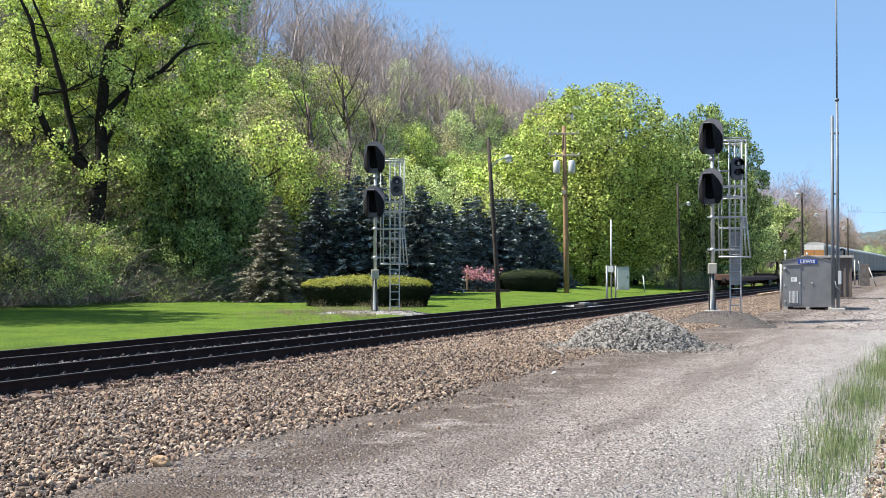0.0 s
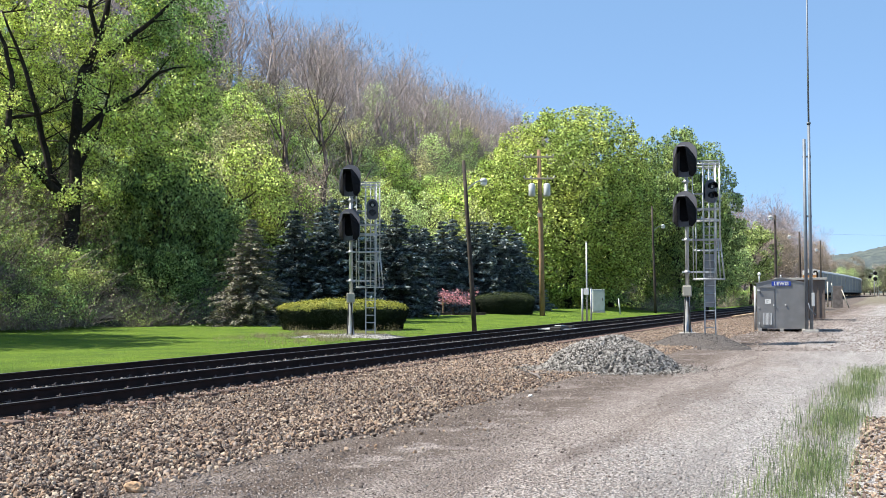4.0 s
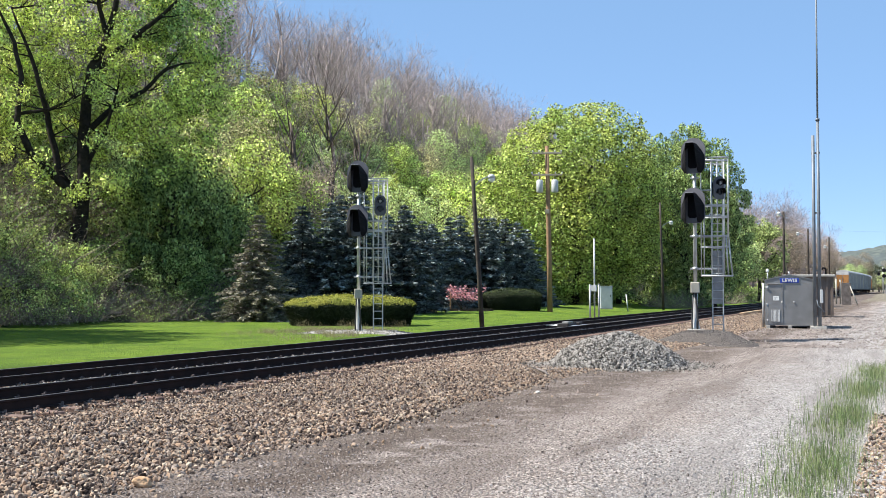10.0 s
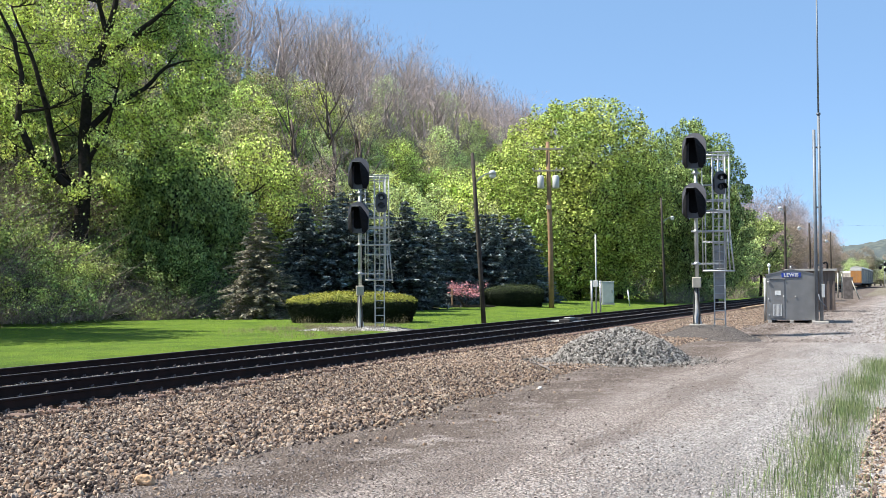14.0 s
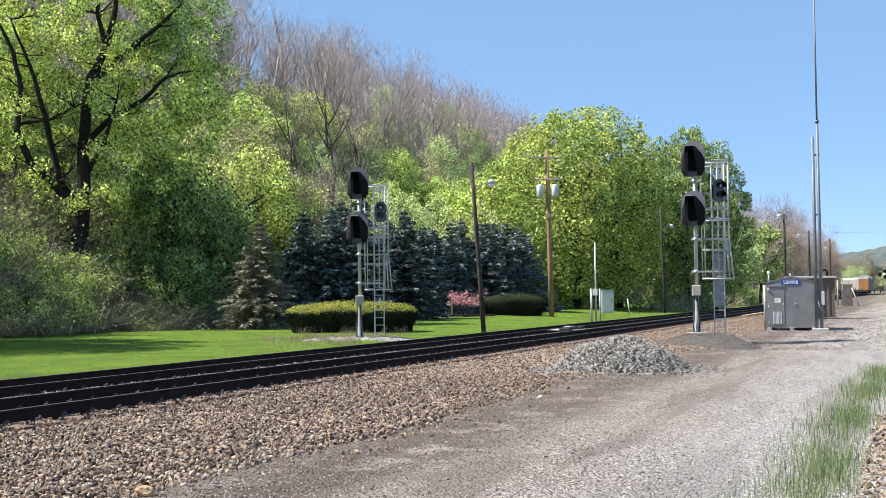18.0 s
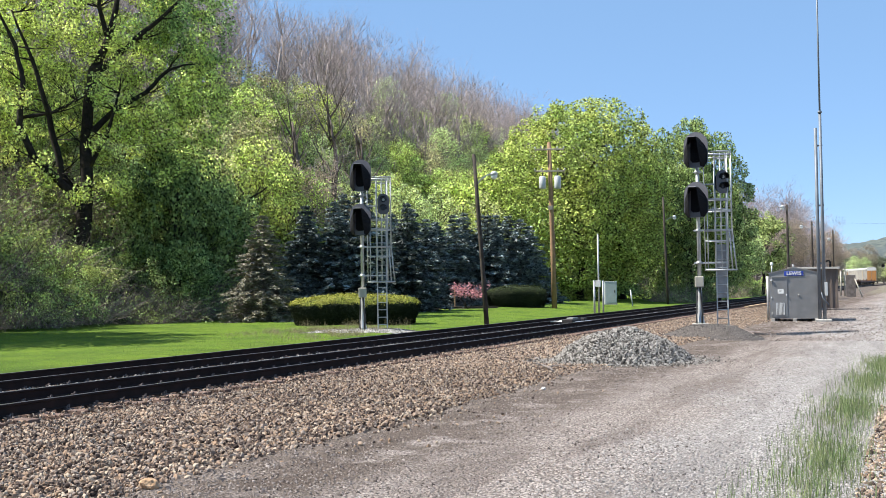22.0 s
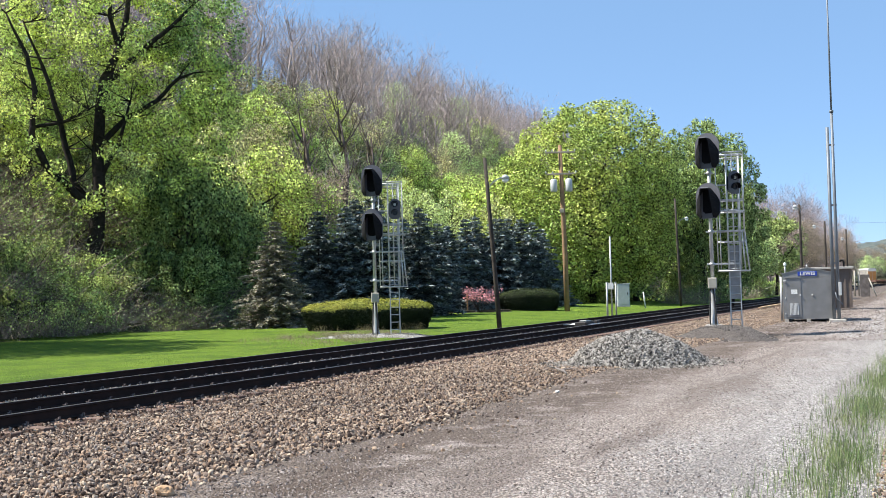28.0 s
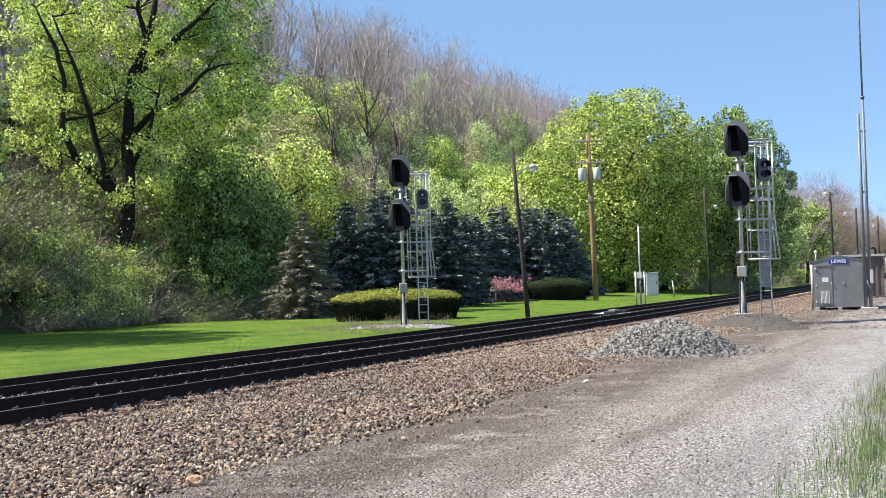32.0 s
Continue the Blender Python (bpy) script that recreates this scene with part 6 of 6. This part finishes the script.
for i in range(16):
    plant("shrub", BUSH[(0, 2, 1, 3)[i % 4]], -38.9 - PR.uniform(0, 3.2), 37.5 + i * 0.75, PR.uniform(0, 360), PR.uniform(0.55, 0.95), BL[(0, 2, 1, 3)[i % 4]], "shrub", "bank shrubs")
# the far woods past the bend
for i in range(46):
    y = PR.uniform(600, 760)
    plant("broadleaf_tree", PR.choice((KIND_VALLEY[0], KIND_VALLEY[1], KIND_BUD)), PR.uniform(-62, 22), y, PR.uniform(0, 360), PR.uniform(1.0, 1.6), "pale green tree on the valley floor", "tree", "valley trees")
for i in range(70):
    y = PR.uniform(440, 620)
    x = PR.uniform(-70, 60)
    if abs(x - float(lateral(y))) < 9 or abs(x - float(lateral_near(y))) < 7:
        x -= 26
    k = PR.choice((KIND_VALLEY[0], KIND_VALLEY[1], KIND_THIN))
    plant("broadleaf_tree", k, x, y, PR.uniform(0, 360), PR.uniform(0.6, 1.0), "pale green tree in the far valley", "tree", "valley trees")


def grass_tufts(name, label, category, x, y, h, material, lean=0.35):
    n = len(x)
    z = land(x, y)
    a = RNG.uniform(0, 6.28, n)
    lx, ly = np.cos(a), np.sin(a)
    bend = RNG.uniform(0.05, lean, n) * h
    w = RNG.uniform(0.0013, 0.0027, n) * (1 + h)
    B = np.stack([x, y, z - 0.01], 1)
    S = np.stack([-ly * w, lx * w, 0 * w], 1)
    Mi = B + np.stack([lx * bend * 0.35, ly * bend * 0.35, h * 0.6], 1)
    T = B + np.stack([lx * bend, ly * bend, h], 1)
    V = np.stack([B - S, B + S, Mi + S * 0.8, Mi - S * 0.8, T + S * 0.15, T - S * 0.15], 1).reshape(-1, 3)
    k = np.arange(n)[:, None] * 6
    Fc = np.concatenate([k + np.array([0, 1, 2, 3]), k + np.array([3, 2, 4, 5])])
    ob = new(name, np_mesh(name, V, Fc, material))
    return tagged(ob, label, category, kind="stuff")


def grasses():
    n = 15000
    y = 8.6 + 19 * RNG.uniform(0, 1, n) ** 1.2
    x = -0.78 + 0.20 * smooth((y - 18) / 9) + np.where(RNG.uniform(0, 1, n) < 0.3, RNG.normal(-0.28, 0.22, n), RNG.normal(0, 0.17, n))
    keep = 0.6 * lump(x * 1.0, y * 0.4, 0.23) + 0.6 * lump(x, y, 0.61, 2.0) + RNG.normal(0, 0.6, n) > -0.5
    x, y = x[keep], y[keep]
    grass_tufts("verge_grass", "sparse green grass growing through the gravel", "grass", x, y, RNG.uniform(0.03, 0.21, len(x)), M_GRASS, 0.5)
    n = 90000
    y = 20 + 62 * RNG.uniform(0, 1, n) ** 1.2
    x = RNG.uniform(-40, -19.3, n)
    grass_tufts("lawn_grass", "short bright green lawn grass", "grass", x, y, RNG.uniform(0.015, 0.06, n), M_LAWNGRASS)
    n = 24000
    f = RNG.uniform(0, 1, n)
    x, y = -19.5 - 5.5 * f ** 1.2 + RNG.normal(0, 0.4, n), RNG.normal(38.6, 2.2, n) + 4.0 * f
    keep = lump(x, y, 0.45) + 0.7 * lump(x, y, 1.3, 1.0) + RNG.normal(0, 0.5, n) > 0.1
    x, y = x[keep], y[keep]
    grass_tufts("dry_weeds", "matted straw-coloured grass round the signal pad", "weeds", x, y, RNG.uniform(0.04, 0.24, len(x)), M_STRAW, 0.9)
    n = 900
    u, c, d = RNG.uniform(-3.1, 3.2, n), math.cos(radians(22)), math.sin(radians(22))
    v = RNG.normal(-1.95, 0.22, n)
    keep = lump(u, v, 0.35) + RNG.normal(0, 0.4, n) > 0.3
    u, v = u[keep], v[keep]
    grass_tufts("dry_weeds", "tall dead weed stalks along the foot of the hedge", "weeds", -25.3 + u * c - v * d, 49.4 + u * d + v * c, RNG.uniform(0.08, 0.45, len(u)), M_STRAW, 1.3)


grasses()


def overhead_cable(a, b, sag, label):
    bm = NB()
    pts = [Vector(a).lerp(Vector(b), k / 12) - Vector((0, 0, 4 * sag * (k / 12) * (1 - k / 12))) for k in range(13)]
    pipe(bm, pts, 0.013, 5)
    tagged(part("overhead_cable", bm, M_CABLE), label, "cable", "overhead cables")


overhead_cable((-9.5, 119.2, 7.7), (-9.5, 151.0, 8.1), 0.5, "black cable strung between the timber lamp poles")
overhead_cable((-9.5, 95.5, 7.9), (-9.5, 119.2, 7.7), 0.4, "black cable strung between nearer lamp poles")

overhead_cable((-26.0, 330.0, 18.5), (60.0, 330.0, 17.5), 1.2, "black power line crossing the valley")

# ---- the far hills ----
def far_hill(name, y, x0, x1, h, seed, label):
    xs = np.linspace(x0, x1, 420)
    ys = np.linspace(0, 1, 40)
    X, T = np.meshgrid(xs, ys)
    rng = np.random.default_rng(seed)
    prof = np.array([h(float(x)) for x in xs])
    Z = prof[None] * np.sin(np.clip(T, 0, 1) * math.pi) ** 0.8 + rng.normal(0, 0.7, X.shape) - 3
    Y = y + T * 700 + 10 * np.sin(X / 60)
    n = len(xs)
    i = (np.arange(39)[:, None] * n + np.arange(n - 1)[None]).ravel()
    ob = new(name, np_mesh(name, np.stack([X.ravel(), Y.ravel(), Z.ravel()], 1), np.stack([i, i + 1, i + n + 1, i + n], 1), M_FARWOOD, True))
    return tagged(ob, label, "hill", kind="structure")


far_hill("backdrop", 1550, -700, 900, lambda x: 74 + 24 * math.sin(x / 210 + 0.35) + 8 * math.sin(x / 57), 3, "low wooded hill on the horizon with haze put into its colour")


# ---- far signals ----
def far_signal(at):
    s = empty("railway_signal", at, "distant signal mast with two black round heads", "railway signal", "signals")
    b = NB()
    tube(b, (0, 0, -0.1), (0, 0, 6.6), 0.13, n=8)
    part("mast", b, M_GALV, s)
    for x, z, r in ((0.25, 5.9, 0.5), (0.25, 4.5, 0.5), (-1.0, 5.0, 0.4)):
        b = NB()
        tube(b, (x, -0.3, z), (x, -0.1, z), r, n=14)
        h = part("signal_head", b, M_BLACK, s)
        b = NB()
        tube(b, (x, -0.32, z), (x, -0.302, z), 0.12, n=10)
        part("lens", b, M_LENS, h)
    b = NB()
    for z in (4.5, 5.0, 5.9):
        box(b, (-1.0, -0.1, z - 0.04), (0.25, 0.0, z + 0.04))
    part("bracket", b, M_GALV, s)
    b = NB()
    box(b, (0.5, 0.1, 0), (0.56, 0.16, 6.0))
    box(b, (0.9, 0.1, 0), (0.96, 0.16, 6.0))
    part("ladder", b, M_GALV, s)


far_signal(pose(-6.4, 304, 0.7))
far_signal(pose(-1.9, 306, 0.7))


# ---- the train ----
def autorack(label):
    c = empty("autorack_car", pose(0, 0, 0), label, "railway car", "train")
    L2, W, z0, z1 = 13.6, 1.55, 1.05, 5.25
    b = NB()
    box(b, (-W + 0.04, -L2, z0), (W - 0.04, L2, z1))
    part("body", b, M_CARSIDE, c, "grey perforated steel sides")
    for s in (-1, 1):
        for i in range(17):
            y = -L2 + 0.1 + i * 1.69
            b = NB()
            box(b, (s * (W - 0.04) - 0.05, y, z0), (s * (W - 0.04) + 0.05, y + 0.18, z1))
            part("post", b, M_CARPALE if i % 8 == 0 else M_GUARD, c)
        b = NB()
        box(b, (s * (W - 0.02) - 0.05, -L2, z0 - 0.12), (s * (W - 0.02) + 0.06, L2, z0 + 0.12))
        part("sill", b, M_DARK, c)
    b = NB()
    arch = [((W + 0.02) * math.cos(math.pi * k / 12), z1 + 0.72 * math.sin(math.pi * k / 12) ** 0.8) for k in range(13)]
    extrude_outline(b, arch, -L2 - 0.05, L2 + 0.05)
    part("roof", b, M_CARROOF, c, "pale ribbed roof")
    for s in (-1, 1):
        b = NB()
        box(b, (-W + 0.1, s * L2 - 0.06, z0 + 0.1), (-0.06, s * L2 + 0.08, z1 - 0.55), 0.02)
        part("end_door", b, M_ORANGE, c, "orange end door")
        b = NB()
        box(b, (0.06, s * L2 - 0.06, z0 + 0.1), (W - 0.1, s * L2 + 0.08, z1 - 0.55), 0.02)
        part("end_door", b, M_ORANGE, c, "orange end door")
        b = NB()
        box(b, (-W + 0.06, s * L2 - 0.06, z1 - 0.54), (W - 0.06, s * L2 + 0.1, z1 + 0.2), 0.02)
        part("end_header", b, M_WHITE, c, "white panel over the end doors")
        for y in (s * 9.4,):
            b = NB()
            box(b, (-1.1, y - 1.3, 0.3), (-0.85, y + 1.3, 0.72), 0.05)
            box(b, (0.85, y - 1.3, 0.3), (1.1, y + 1.3, 0.72), 0.05)
            box(b, (-1.0, y - 0.25, 0.45), (1.0, y + 0.25, 1.0))
            tr = part("truck", b, M_DARK, c)
            for yy in (y - 0.88, y + 0.88):
                b = NB()
                tube(b, (-0.82, yy, 0.42), (-0.69, yy, 0.42), 0.42, n=16)
                tube(b, (0.69, yy, 0.42), (0.82, yy, 0.42), 0.42, n=16)
                tube(b, (-0.7, yy, 0.42), (0.7, yy, 0.42), 0.08, n=8)
                part("wheelset", b, M_RUST, tr)
        b = NB()
        box(b, (-0.12, s * L2, 0.7), (0.12, s * (L2 + 0.62), 0.98))
        part("coupler", b, M_DARK, c)
    return c


def spine_car():
    c = empty("flat_car", pose(0, 0, 0), "empty low rust-brown flat car", "railway car", "train")
    L2 = 13.55
    b = NB()
    box(b, (-1.2, -L2, 0.95), (1.2, L2, 1.12), 0.02)
    part("deck", b, M_DECK, c, "worn timber and steel deck")
    b = NB()
    extrude_outline(b, [(-0.5, 0.55), (0.5, 0.55), (0.5, 0.95), (-0.5, 0.95)], -L2 + 1, L2 - 1)
    part("centre_sill", b, M_RUST, c)
    for s in (-1, 1):
        b = NB()
        box(b, (s * 1.2 - 0.06, -L2, 0.72), (s * 1.2 + 0.06, L2, 1.02), 0.02)
        part("side_sill", b, M_RUST, c)
        b = NB()
        box(b, (-1.3, s * L2 - 0.1, 0.8), (1.3, s * L2 + 0.1, 1.35), 0.03)
        part("end_sill", b, M_RUST, c)
        for x in (-1.15, 1.15):
            b = NB()
            box(b, (x - 0.06, s * (L2 - 0.3) - 0.06, 1.12), (x + 0.06, s * (L2 - 0.3) + 0.06, 1.75), 0.01)
            part("stake", b, M_RUST, c)
        y = s * 9.2
        b = NB()
        box(b, (-1.1, y - 1.3, 0.3), (-0.85, y + 1.3, 0.72), 0.05)
        box(b, (0.85, y - 1.3, 0.3), (1.1, y + 1.3, 0.72), 0.05)
        box(b, (-1.0, y - 0.25, 0.45), (1.0, y + 0.25, 0.94))
        tr = part("truck", b, M_DARK, c)
        for yy in (y - 0.88, y + 0.88):
            b = NB()
            tube(b, (-0.82, yy, 0.42), (-0.69, yy, 0.42), 0.42, n=16)
            tube(b, (0.69, yy, 0.42), (0.82, yy, 0.42), 0.42, n=16)
            tube(b, (-0.7, yy, 0.42), (0.7, yy, 0.42), 0.08, n=8)
            part("wheelset", b, M_RUST, tr)
        b = NB()
        box(b, (-0.12, s * L2, 0.7), (0.12, s * (L2 + 0.55), 0.98))
        part("coupler", b, M_DARK, c)
    return c


M_DECK = mat("rusty deck", (0.17, 0.085, 0.065), 0.9, color2=(0.28, 0.17, 0.12), scale=1.2)
# stations along the far track: length run against place
_ys = np.arange(60, 1200, 0.5)
_xs = lateral(_ys)
_run = 60 + np.concatenate([[0], np.cumsum(np.hypot(np.diff(_xs), np.diff(_ys)))])


def on_track(s):
    y = float(np.interp(s, _run, _ys))
    return Vector((float(lateral(y)), y, TOP_FAR + track_rise(y)))


def car_pose(s, half):
    a, b = on_track(s - half), on_track(s + half)
    d = b - a
    mid = (a + b) / 2
    return pose(mid.x, mid.y, mid.z, 0, 0, math.degrees(math.atan2(-d.x, d.y)))


def rear(t):
    """How far along the track the last tall car's end has come; the train slows as it goes."""
    return 186.0 + 12.6 * t - 0.10 * t * t


train = []
first_flat, first_rack = spine_car(), autorack("tall grey autorack car with orange end doors and white roof")
for i in range(3):
    train.append((first_flat if i == 0 else copy_thing(first_flat, Matrix()), -14.1 - i * 28.2, 9.2))
for i in range(11):
    train.append((first_rack if i == 0 else copy_thing(first_rack, Matrix()), 14.2 + i * 28.4, 9.4))


def motions():
    for car, offset, half in train:
        walk(car, [(t, car_pose(rear(t) + offset, half)) for t in range(0, 33)])


motions()
